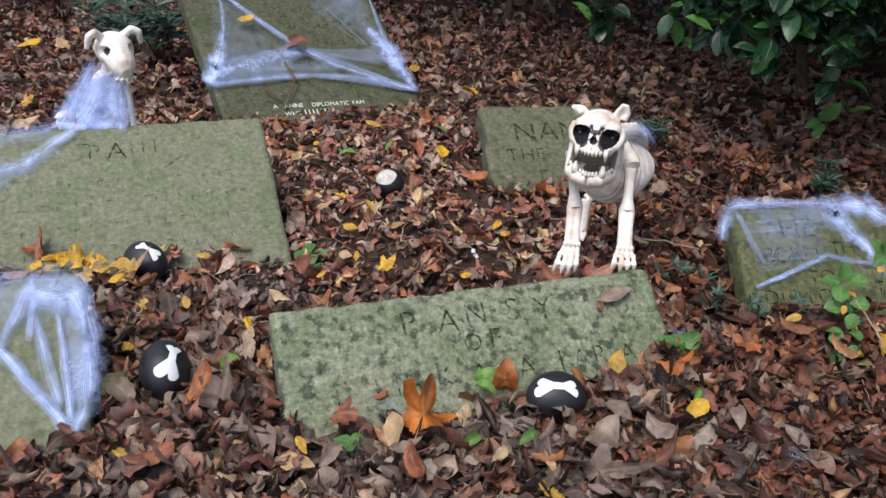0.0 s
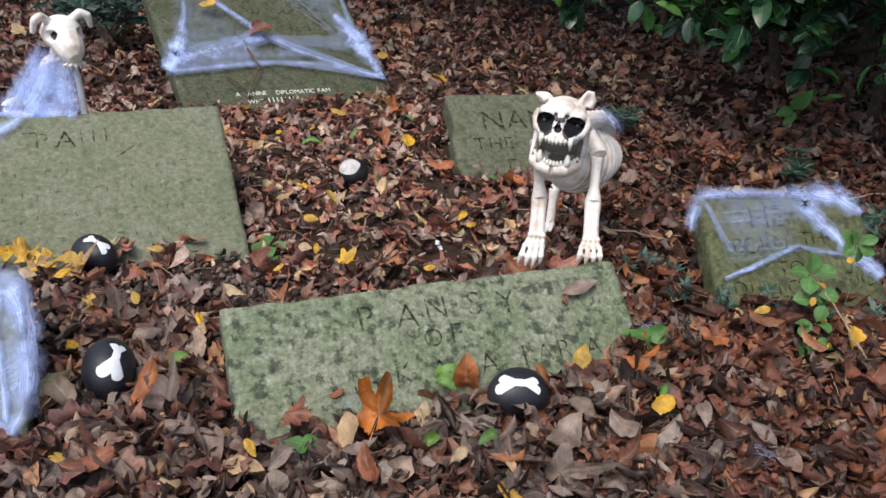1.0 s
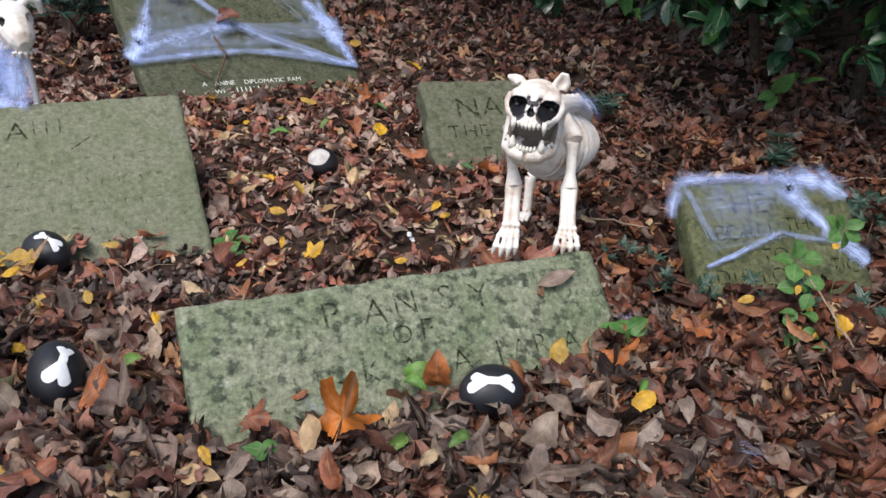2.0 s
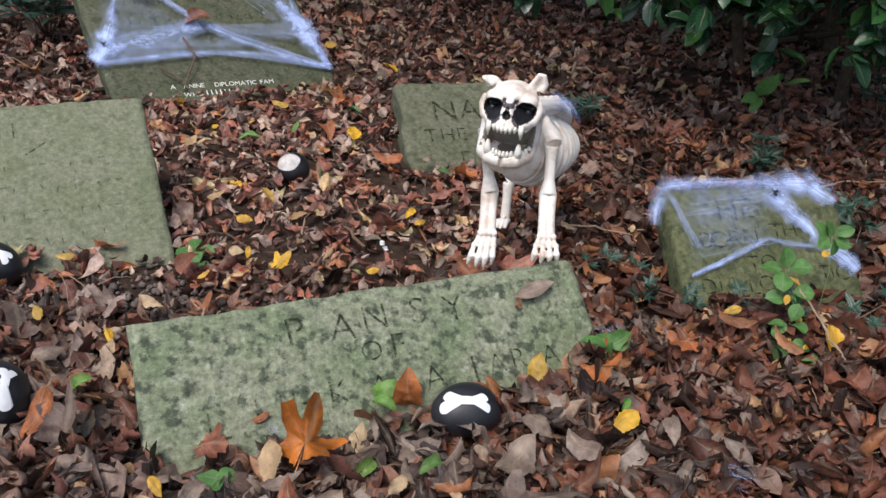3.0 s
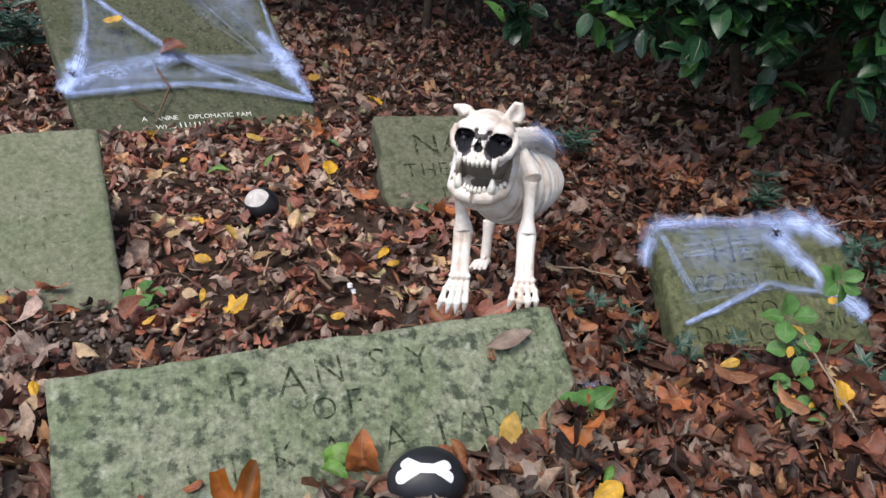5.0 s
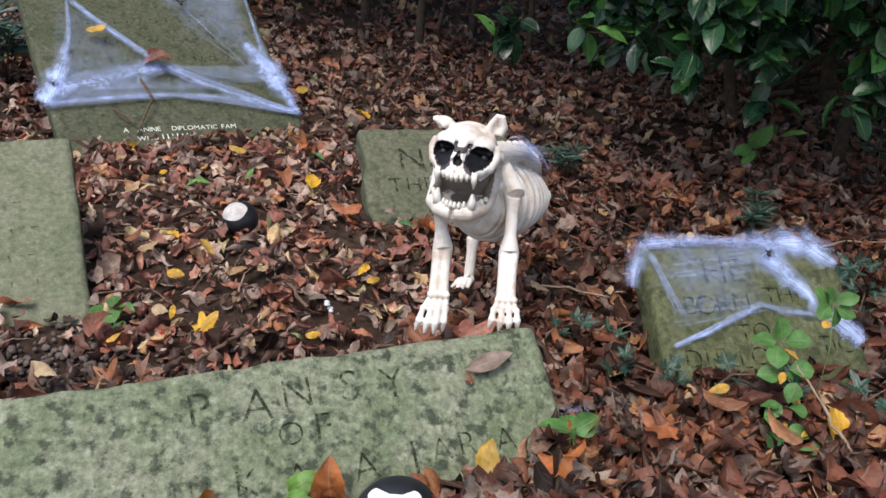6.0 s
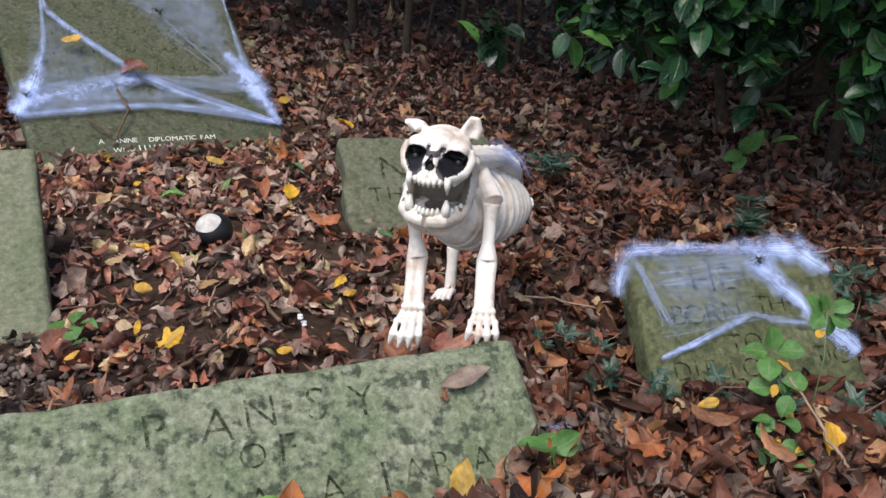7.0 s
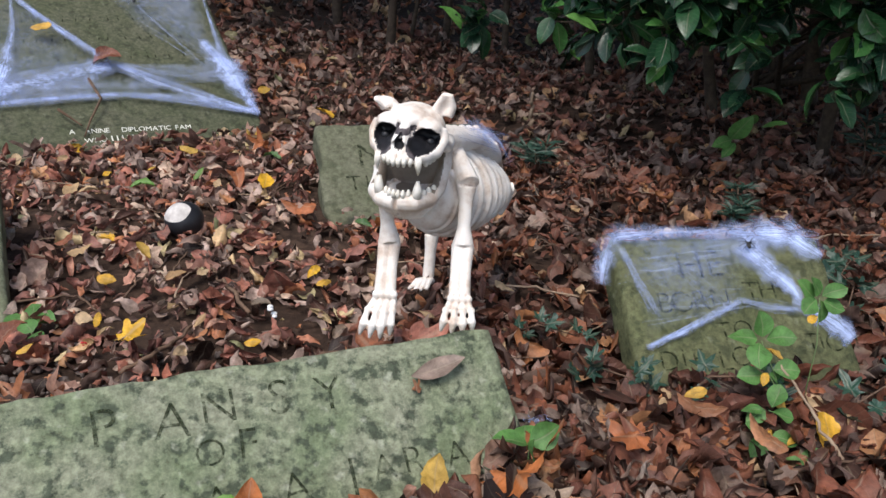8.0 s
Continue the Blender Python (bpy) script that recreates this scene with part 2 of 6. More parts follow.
def film_mat():
    mat, b = base_mat("cotton_web_film", (0.52, 0.64, 1.0), 0.9, 0.1)
    cover = mat.node_tree.nodes.new("ShaderNodeUVMap")
    cover.uv_map = "cover"
    g = mat.node_tree.nodes.new("ShaderNodeSeparateXYZ")
    link(mat, cover.outputs["UV"], g.inputs[0])
    flow = mat.node_tree.nodes.new("ShaderNodeUVMap")
    flow.uv_map = "flow"
    mp = node(mat, "ShaderNodeMapping", Scale=(1.4, 26.0, 1.0))
    link(mat, flow.outputs["UV"], mp.inputs["Vector"])
    streak = ramp(mat, noise_tex(mat, mp.outputs["Vector"], 1.6, 8.0, 0.7), [(0.30, (0.12, 0.12, 0.12)), (0.66, (1, 1, 1))])
    cloud = ramp(mat, noise_tex(mat, coords(mat), 16.0, 6.0, 0.65), [(0.36, (0.22, 0.22, 0.22)), (0.60, (1, 1, 1))])
    m, m2 = mat.node_tree.nodes.new("ShaderNodeMath"), mat.node_tree.nodes.new("ShaderNodeMath")
    m.operation = m2.operation = "MULTIPLY"
    link(mat, streak, m.inputs[0])
    link(mat, cloud, m.inputs[1])
    link(mat, m.outputs[0], m2.inputs[0])
    link(mat, g.outputs["X"], m2.inputs[1])
    link(mat, m2.outputs[0], b.inputs["Alpha"])
    return mat


FILM = film_mat()


# ---- mesh helpers ----
class Buf:
    """Collects vertices and faces of one mesh."""

    def __init__(self):
        self.v, self.f, self.m, self.n, self.uv = [], [], [], 0, None

    def add(self, verts, faces, mat=0):
        verts = np.asarray(verts, float)
        self.v.append(verts)
        self.f.extend([tuple(i + self.n for i in f) for f in faces])
        self.m.extend([mat] * len(faces))
        self.n += len(verts)

    def tube(self, pts, radii, seg=8, mat=0, flat=1.0):
        pts = np.asarray(pts, float)
        k = len(pts)
        radii = np.broadcast_to(np.asarray(radii, float), (k,))
        tan = np.gradient(pts, axis=0)
        tan /= np.linalg.norm(tan, axis=1)[:, None] + 1e-9
        ref = np.array([0.0, 0.0, 1.0]) if abs(tan[:, 2]).mean() < 0.8 else np.array([1.0, 0.0, 0.0])
        a = np.cross(tan, ref)
        a /= np.linalg.norm(a, axis=1)[:, None] + 1e-9
        b = np.cross(tan, a)
        ang = np.linspace(0, 2 * np.pi, seg, endpoint=False)
        ring = pts[:, None] + radii[:, None, None] * (np.cos(ang)[None, :, None] * a[:, None] + flat * np.sin(ang)[None, :, None] * b[:, None])
        verts = np.concatenate([ring.reshape(-1, 3), pts[:1], pts[-1:]])
        faces = []
        for i in range(k - 1):
            for j in range(seg):
                j2 = (j + 1) % seg
                faces.append((i * seg + j, i * seg + j2, (i + 1) * seg + j2, (i + 1) * seg + j))
        for j in range(seg):
            j2 = (j + 1) % seg
            faces.append((k * seg, j2, j))
            faces.append((k * seg + 1, (k - 1) * seg + j, (k - 1) * seg + j2))
        self.add(verts, faces, mat)

    def ball(self, c, r, axes=None, nu=16, nv=10, mat=0):
        th = np.linspace(0, np.pi, nv + 1)[1:-1]
        ph = np.linspace(0, 2 * np.pi, nu, endpoint=False)
        pts = np.stack([np.outer(np.sin(th), np.cos(ph)), np.outer(np.sin(th), np.sin(ph)), np.outer(np.cos(th), np.ones(nu))], -1).reshape(-1, 3)
        pts = np.concatenate([pts, [[0, 0, 1], [0, 0, -1]]]) * np.broadcast_to(r, (3,))
        if axes is not None:
            pts = pts @ np.asarray(axes)
        faces = []
        for i in range(nv - 2):
            for j in range(nu):
                j2 = (j + 1) % nu
                faces.append((i * nu + j, (i + 1) * nu + j, (i + 1) * nu + j2, i * nu + j2))
        top, bot, last = len(pts) - 2, len(pts) - 1, (nv - 2) * nu
        for j in range(nu):
            j2 = (j + 1) % nu
            faces.append((top, j, j2))
            faces.append((bot, last + j2, last + j))
        self.add(pts + np.asarray(c, float), faces, mat)

    def mesh(self, name, mats, smooth=True, origin=(0, 0, 0)):
        me = bpy.data.meshes.new(name)
        verts = np.concatenate(self.v) - np.asarray(origin, float)
        me.from_pydata(verts.tolist(), [], self.f)
        for mt in mats:
            me.materials.append(mt)
        me.polygons.foreach_set("material_index", np.array(self.m, dtype=np.int32))
        if smooth:
            me.polygons.foreach_set("use_smooth", np.ones(len(self.f), dtype=bool))
        if self.uv is not None:
            layer = me.uv_layers.new(name="blade")
            idx = np.empty(len(me.loops), np.int32)
            me.loops.foreach_get("vertex_index", idx)
            layer.data.foreach_set("uv", np.asarray(self.uv, np.float32)[idx].ravel())
        me.update()
        return me


def part(name, mesh, parent, label="", at=(0, 0, 0)):
    ob = new(name, mesh)
    ob.parent = parent
    ob.location = at
    return tagged(ob, label)


def empty(name, at, label, category, group="", kind=""):
    ob = new(name)
    ob.empty_display_size = 0.05
    ob.location = at
    return tagged(ob, label, category, group, kind)


def smoothstep(a, b, x):
    t = np.clip((np.asarray(x, float) - a) / (b - a), 0, 1)
    return t * t * (3 - 2 * t)


def ground_height(x, y):
    """The lie of the leaf-covered ground."""
    x, y = np.asarray(x, float), np.asarray(y, float)
    h = 0.05 * smoothstep(0.0, 0.6, x) * smoothstep(1.82, 1.5, y)
    h = h + 0.085 * np.exp(-(((x - 0.42) / 0.13) ** 2 + ((y - 1.84) / 0.09) ** 2))
    h = h + 0.02 * smoothstep(1.5, 1.1, y) + 0.030 * np.exp(-(((x - 1.02) / 0.34) ** 2 + ((y - 1.76) / 0.13) ** 2))
    h = h + 0.012 * np.sin(3.1 * x + 1.0) * np.sin(2.7 * y) + 0.006 * np.sin(9.0 * x + 2.0 * y) * np.sin(8.0 * y - 3.0 * x)
    far = smoothstep(4.0, 7.0, y) + smoothstep(2.5, 5.0, np.abs(x))
    return h - 0.012 + far * 0.06 * np.sin(0.9 * x) * np.sin(0.8 * y)


# ---- gravestone faces: centre, normal, and extent along u (across) and v (up the face) ----
FACES = {
    "pansy": ((0.052, 1.513, 0.104), (0.207, -0.562, 0.801), -0.377, 0.533, -0.27, 0.097, 0.09),
    "paul": ((-0.70, 2.12, 0.125), (0.20, -0.48, 0.85), -0.62, 0.232, -0.36, 0.252, 0.09),
    "embassy": ((-0.672, 3.464, 0.143), (0.26, -0.468, 0.844), -0.378, 0.482, -0.40, 0.66, 0.10),
    "nan": ((0.26, 2.743, 0.066), (0.12, -0.50, 0.86), -0.118, 0.372, -0.27, 0.214, 0.10),
    "he": ((0.86, 1.955, 0.137), (0.10, -0.62, 0.78), -0.058, 0.405, -0.26, 0.128, 0.08),
    "veiled": ((-0.66, 1.285, 0.10), (0.20, -0.52, 0.83), -0.50, 0.008, -0.26, 0.225, 0.09),
}


def face_matrix(key):
    c, n = Vector(FACES[key][0]), Vector(FACES[key][1]).normalized()
    u = Vector((-n.y, n.x, 0)).normalized()
    v = n.cross(u)
    m = Matrix.Identity(4)
    m.col[0][:3], m.col[1][:3], m.col[2][:3], m.col[3][:3] = u, v, n, c
    return m


FM = {k: face_matrix(k) for k in FACES}
FINV = {k: np.array(FM[k].inverted()) for k in FACES}


def on_face(key, u, v, h=0.0):
    return np.array(FM[key] @ Vector((u, v, h)))


def in_stone(p, margin=0.02):
    """Which of the points lie in or just over a gravestone."""
    p = np.asarray(p, float)
    bad = np.zeros(len(p), bool)
    for k, (c, n, u0, u1, v0, v1, th) in FACES.items():
        q = p @ FINV[k][:3, :3].T + FINV[k][:3, 3]
        clear = {"embassy": 0.05, "he": 0.018, "nan": 0.03}.get(k, 0.014)
        if k == "pansy":
            clear = np.where(q[:, 1] > -0.165 + 0.085 * smoothstep(0.38, 0.54, q[:, 0]), 0.09, clear)
        if k == "embassy":
            clear = np.where(q[:, 1] > -0.315, 0.06, 0.0)
        if k == "he":
            clear = np.where(q[:, 1] > -0.17, 0.07, clear)
        bad |= (q[:, 0] > u0 - margin) & (q[:, 0] < u1 + margin) & (q[:, 1] > v0) & (q[:, 1] < v1 + 0.005) & (q[:, 2] > -th - 0.01) & (q[:, 2] < clear)
    return bad


# ---- ground ----
def build_ground():
    xs = np.concatenate([[-1500, -200, -40, -12], np.linspace(-6, -2.1, 14), np.linspace(-2, 2.4, 111), np.linspace(2.5, 6, 14), [12, 40, 200, 1500]])
    ys = np.concatenate([[-1500, -200, -40, -10, -3, -1], np.linspace(0.2, 4.2, 101), np.linspace(4.4, 9, 20), [14, 40, 200, 1500]])
    gx, gy = np.meshgrid(xs, ys)
    gz = ground_height(gx, gy) - 0.012
    gz = np.where((np.abs(gx) > 10) | (gy > 12) | (gy < -2), -0.03, gz)
    nx, ny = len(xs), len(ys)
    buf = Buf()
    faces = [(j * nx + i, j * nx + i + 1, (j + 1) * nx + i + 1, (j + 1) * nx + i) for j in range(ny - 1) for i in range(nx - 1)]
    buf.add(np.stack([gx, gy, gz], -1).reshape(-1, 3), faces)
    return tagged(new("ground", buf.mesh("ground", [SOIL])), "dark bare soil under the leaf litter", "ground", kind="structure")


build_ground()


# ---- gravestones ----
def slab_mesh(key, mat, lean=0.0, chip=False):
    """A rough-edged slab with a softly uneven face."""
    c, n, u0, u1, v0, v1, th = FACES[key]
    nu, nv, nt = int((u1 - u0) / 0.016), int((v1 - v0) / 0.016), 6
    bm = bmesh.new()
    bmesh.ops.create_cube(bm, size=1.0)
    bmesh.ops.scale(bm, vec=(u1 - u0, v1 - v0, th), verts=bm.verts)
    bmesh.ops.translate(bm, vec=((u0 + u1) / 2, (v0 + v1) / 2, -th / 2), verts=bm.verts)
    for axis, cuts in ((0, nu), (1, nv), (2, nt)):
        edges = [e for e in bm.edges if abs((e.verts[0].co - e.verts[1].co).normalized()[axis]) > 0.9]
        bmesh.ops.subdivide_edges(bm, edges=edges, cuts=cuts, use_grid_fill=True)
    r = 0.011
    for vt in bm.verts:
        p = vt.co
        lo, hi = Vector((u0 + r, v0 + r, -th + r)), Vector((u1 - r, v1 - r, -r))
        q = Vector([min(max(p[i], lo[i]), hi[i]) for i in range(3)])
        d = p - q
        if d.length > 1e-6:
            p = q + d.normalized() * r
        k = 1.0 + 1.5 * (d.length > r * 1.05)
        w = Vector(c) + p * 3.0
        p = p + Vector((0.0022 * noise.noise(w * 9.0) * k, 0.0022 * noise.noise(w * 8.0 + Vector((5, 1, 2))) * k, 0.0016 * noise.noise(w * 6.0 + Vector((2, 7, 1))) * k))
        p.x += 0.004 * noise.noise(Vector((p.y * 9, 3.0, u0))) * smoothstep(0.10, 0.0, min(p.x - u0, u1 - p.x))
        p.y += 0.004 * noise.noise(Vector((p.x * 8, 1.0, v1))) * smoothstep(0.10, 0.0, v1 - p.y)
        if chip:
            s = float(smoothstep(0.06, 0.0, p.x - u0))
            p.x += s * 0.02 * max(0.0, noise.noise(Vector((p.y * 14, 0.5, 2.0))) + 0.15)
        p.x += lean * (p.y - v0)
        vt.co = p
    me = bpy.data.meshes.new("slab")
    bm.to_mesh(me)
    bm.free()
    me.materials.append(mat)
    me.polygons.foreach_set("use_smooth", np.ones(len(me.polygons), dtype=bool))
    return me


def letters(words, size, mat, spacing=1.0, extrude=0.0006, bold=-0.0011):
    cu = bpy.data.curves.new("inscription", "FONT")
    cu.body, cu.size, cu.space_character, cu.extrude = words, size, spacing, extrude
    cu.resolution_u = 3
    cu.offset = bold
    tmp = bpy.data.objects.new("inscription", cu)
    scene.collection.objects.link(tmp)
    me = bpy.data.meshes.new_from_object(tmp.evaluated_get(bpy.context.evaluated_depsgraph_get()))
    bpy.data.objects.remove(tmp)
    bpy.data.curves.remove(cu)
    me.materials.clear()
    me.materials.append(mat)
    return me


def stone(key, mat, label, lean=0.0, chip=False):
    ob = new("gravestone", slab_mesh(key, mat, lean, chip))
    ob.matrix_world = FM[key]
    return tagged(ob, label, "gravestone", "pet gravestones")


GLYPHS = {}


def inscribe(parent, words, u, v, size, mat, turn=0.0, gap=0.3, label="worn incised letter in a dark tone"):
    """Sets words letter by letter along a line from u, v."""
    x = 0.0
    ca, sa = math.cos(radians(turn)), math.sin(radians(turn))
    for ch in words:
        if ch == " ":
            x += size * 0.45
            continue
        key = (ch, size, mat.name)
        if key not in GLYPHS:
            GLYPHS[key] = letters(ch, size, mat, 1.0, 0.0006, -0.0002 if mat is LETTER_WHITE else -0.0011)
        me = GLYPHS[key]
        xs = [q.co.x for q in me.vertices]
        ob = part("letter", me, parent, label, (u + ca * (x - min(xs)), v + sa * (x - min(xs)), 0.0012))
        ob.rotation_euler.z = radians(turn + lr0.normal(0, 1.2))
        x += max(xs) - min(xs) + gap * size


lr0 = np.random.default_rng(3)


def strokes(parent, rows, mat, label):
    """Letter strokes too worn to read, as plain bars: u, v, length, turn."""
    for u, v, ln, turn in rows:
        buf = Buf()
        w = 0.0022
        buf.add([(-w, -ln / 2, 0), (w, -ln / 2, 0), (w * 0.7, ln / 2, 0), (-w * 0.7, ln / 2, 0), (-w, -ln / 2, 0.0012), (w, -ln / 2, 0.0012), (w * 0.7, ln / 2, 0.0012), (-w * 0.7, ln / 2, 0.0012)],
                [(4, 5, 6, 7), (0, 1, 5, 4), (1, 2, 6, 5), (2, 3, 7, 6), (3, 0, 4, 7)])
        ob = part("letter_stroke", buf.mesh("letter_stroke", [mat], False), parent, label, (u, v, 0.0006))
        ob.rotation_euler.z = radians(turn)


g_pansy = stone("pansy", STONE, "mottled green-grey stone slab leaning back in dead leaves")
for ch, lu, lv, size in (("P", -0.099, 0.006, 0.080), ("A", -0.021, 0.002, 0.078), ("N", 0.049, 0.010, 0.074), ("S", 0.145, 0.008, 0.080), ("Y", 0.214, 0.002, 0.080), ("O", 0.030, -0.049, 0.058), ("F", 0.092, -0.050, 0.070)):
    inscribe(g_pansy, ch, lu, lv, size, CARVED)
for ch, lu, lv, size in (("K", -0.045, -0.118, 0.066), ("A", 0.030, -0.122, 0.066), ("A", 0.140, -0.128, 0.068), ("J", 0.232, -0.126, 0.074), ("A", 0.274, -0.122, 0.062), ("R", 0.327, -0.120, 0.064), ("A", 0.392, -0.124, 0.062)):
    inscribe(g_pansy, ch, lu, lv, size, CARVED if lu > 0.1 else CARVED_FAINT)
strokes(g_pansy, [(-0.264, -0.115, 0.05, 0), (-0.245, -0.139, 0.03, 90), (-0.135, -0.105, 0.045, 3), (-0.112, -0.105, 0.045, 0), (-0.088, -0.105, 0.045, 0), (-0.100, -0.105, 0.022, 90), (-0.18, -0.105, 0.045, 0)], CARVED_FAINT, "worn letter stroke")

g_paul = stone("paul", STONE_PALE, "large flat green-grey slab with worn lettering")
inscribe(g_paul, "P", -0.269, 0.136, 0.074, CARVED)
inscribe(g_paul, "A", -0.222, 0.132, 0.084, CARVED)
strokes(g_paul, [(-0.285, 0.189, 0.035, 90), (-0.154, 0.166, 0.046, 0), (-0.123, 0.164, 0.046, 0), (-0.091, 0.166, 0.048, 0), (-0.045, 0.105, 0.06, -55)], CARVED, "worn letter stroke")
for row in range(4):
    n = 15 if row else 9
    strokes(g_paul, [(-0.50 + 0.66 * (i + 0.4 * rng.random()) / n, 0.06 - 0.072 * row + 0.004 * rng.standard_normal(), 0.040, rng.choice([0, 0, 15, -15, 90])) for i in range(n)], CARVED_GONE, "worn letter stroke")

g_embassy = stone("embassy", STONE_DARK, "tall dark mossy stone slab draped in cobweb", lean=-0.03)
for words, lu in (("A", -0.172), ("ANINE", -0.125), ("DIPLOMATIC", -0.008), ("FAM", 0.168)):
    inscribe(g_embassy, words, lu, -0.247 - 0.055 * (lu + 0.17), 0.0285, LETTER_WHITE, -3.2, 0.10, "white painted letter")
inscribe(g_embassy, "WHO", -0.132, -0.290, 0.028, LETTER_WHITE, -2.0, 0.10, "white painted letter")
strokes(g_embassy, [(-0.046 + 0.017 * i, -0.280 - 0.001 * i, 0.022, 0) for i in range(7)], LETTER_WHITE, "white painted letter stroke")
for row in range(3):
    strokes(g_embassy, [(-0.25 + 0.58 * (i + 0.5 * rng.random()) / 12, 0.30 - 0.1 * row, 0.03, rng.choice([0, 12, -12])) for i in range(12)], CARVED_FAINT, "worn letter stroke")

g_nan = stone("nan", STONE_GREY, "small mossy stone with chipped edge behind the skeleton", chip=True)
inscribe(g_nan, "NAN", 0.002, 0.052, 0.118, CARVED, 1, 0.12)
inscribe(g_nan, "THE", -0.044, -0.036, 0.074, CARVED, 1, 0.20)
inscribe(g_nan, "D", 0.062, -0.129, 0.074, CARVED_FAINT, 0)

g_he = stone("he", STONE_MID, "short green stone slab under cobweb and bramble")
inscribe(g_he, "H", 0.073, 0.034, 0.090, CARVED)
inscribe(g_he, "E", 0.138, 0.037, 0.086, CARVED)
for ch, lu, lv, size in (("B", 0.012, -0.037, 0.064), ("O", 0.038, -0.037, 0.066), ("R", 0.088, -0.034, 0.064), ("N", 0.126, -0.030, 0.062), ("T", 0.200, -0.018, 0.062), ("H", 0.236, -0.016, 0.062)):
    inscribe(g_he, ch, lu, lv, size, CARVED)
for ch, lu, lv, size in (("T", 0.120, -0.098, 0.056), ("O", 0.155, -0.096, 0.056), ("D", -0.012, -0.152, 0.058), ("I", 0.034, -0.150, 0.058), ("E", 0.055, -0.150, 0.058), ("L", 0.110, -0.158, 0.060), ("O", 0.136, -0.152, 0.060), ("T", 0.300, -0.130, 0.058), ("I", 0.335, -0.130, 0.056), ("O", 0.346, -0.132, 0.058), ("N", 0.384, -0.132, 0.056)):
    inscribe(g_he, ch, lu, lv, size, CARVED_FAINT)

g_veiled = stone("veiled", STONE_PALE, "pale green gravestone wrapped in cotton cobweb")


# ---- leaves ----
def crumple(v, r, amp, freq=2.5):
    """Bends a leaf's points by smooth waves of their own."""
    v = v.copy()
    for k in range(3):
        d = r.standard_normal(3)
        d /= np.linalg.norm(d)
        f = freq * (1.6 ** k) * 2.2
        v[:, 2] += amp / (1.3 ** k) * np.sin(f * (v[:, 0] * d[0] + v[:, 1] * d[1] * 1.6) + r.random() * 6.28)
        v[:, 1] += 0.35 * amp / (1.3 ** k) * np.sin(f * (v[:, 0] * d[1] + v[:, 2] * d[0]) + r.random() * 6.28)
    return v


def oval_leaf(r, across=3, along=7, ratio=0.42, curl=0.5, fold=0.25, wave=0.03, ragged=0.0):
    """A curled leaf of length 1 along x, with its edges rolled in or out: points, faces, blade coordinates."""
    s = np.linspace(0, 1, along)
    w = ratio * np.sin(np.pi * s ** r.uniform(0.7, 1.1)) ** 0.75 * 0.5
    w[0], w[-1] = 0.012, 0.006
    t = np.linspace(-1, 1, across)
    side = w[:, None] * (1 + ragged * r.standard_normal((along, across)))
    roll = fold * 2.2 * t[None] * np.ones((along, 1))
    y = side * np.where(np.abs(roll) > 1e-3, np.sin(roll) / (abs(fold) * 2.2 + 1e-6), t[None]) * np.sign(fold if abs(fold) > 1e-3 else 1) * np.sign(fold if abs(fold) > 1e-3 else 1)
    z = side * (1 - np.cos(roll)) / (abs(fold) * 2.2 + 1e-6) * np.sign(fold) + 0.06 * np.abs(y)
    z = z + wave * r.standard_normal((along, across)) * (w[:, None] / w.max())
    a = curl * (s - 0.5)
    k = max(abs(curl), 0.05)
    x0, z0 = np.sin(a) / k * np.sign(curl), (1 - np.cos(a)) / k * np.sign(curl)
    x = x0[:, None] - z * np.sin(a)[:, None]
    z = z0[:, None] + z * np.cos(a)[:, None]
    y = y + 0.07 * np.sin(2.5 * s + r.random() * 6)[:, None]
    tw = r.uniform(-1.0, 1.0) * (s - 0.5)[:, None]
    y, z = y * np.cos(tw) - z * np.sin(tw), y * np.sin(tw) + z * np.cos(tw)
    v = np.stack([x * np.ones(across), y, z], -1).reshape(-1, 3)
    v = crumple(v, r, wave * 1.1)
    f = [(i * across + j, (i + 1) * across + j, (i + 1) * across + j + 1, i * across + j + 1) for i in range(along - 1) for j in range(across - 1)]
    uv = np.stack([np.repeat(s[:, None], across, 1), np.repeat(t[None], along, 0)], -1).reshape(-1, 2)
    return v, f, uv


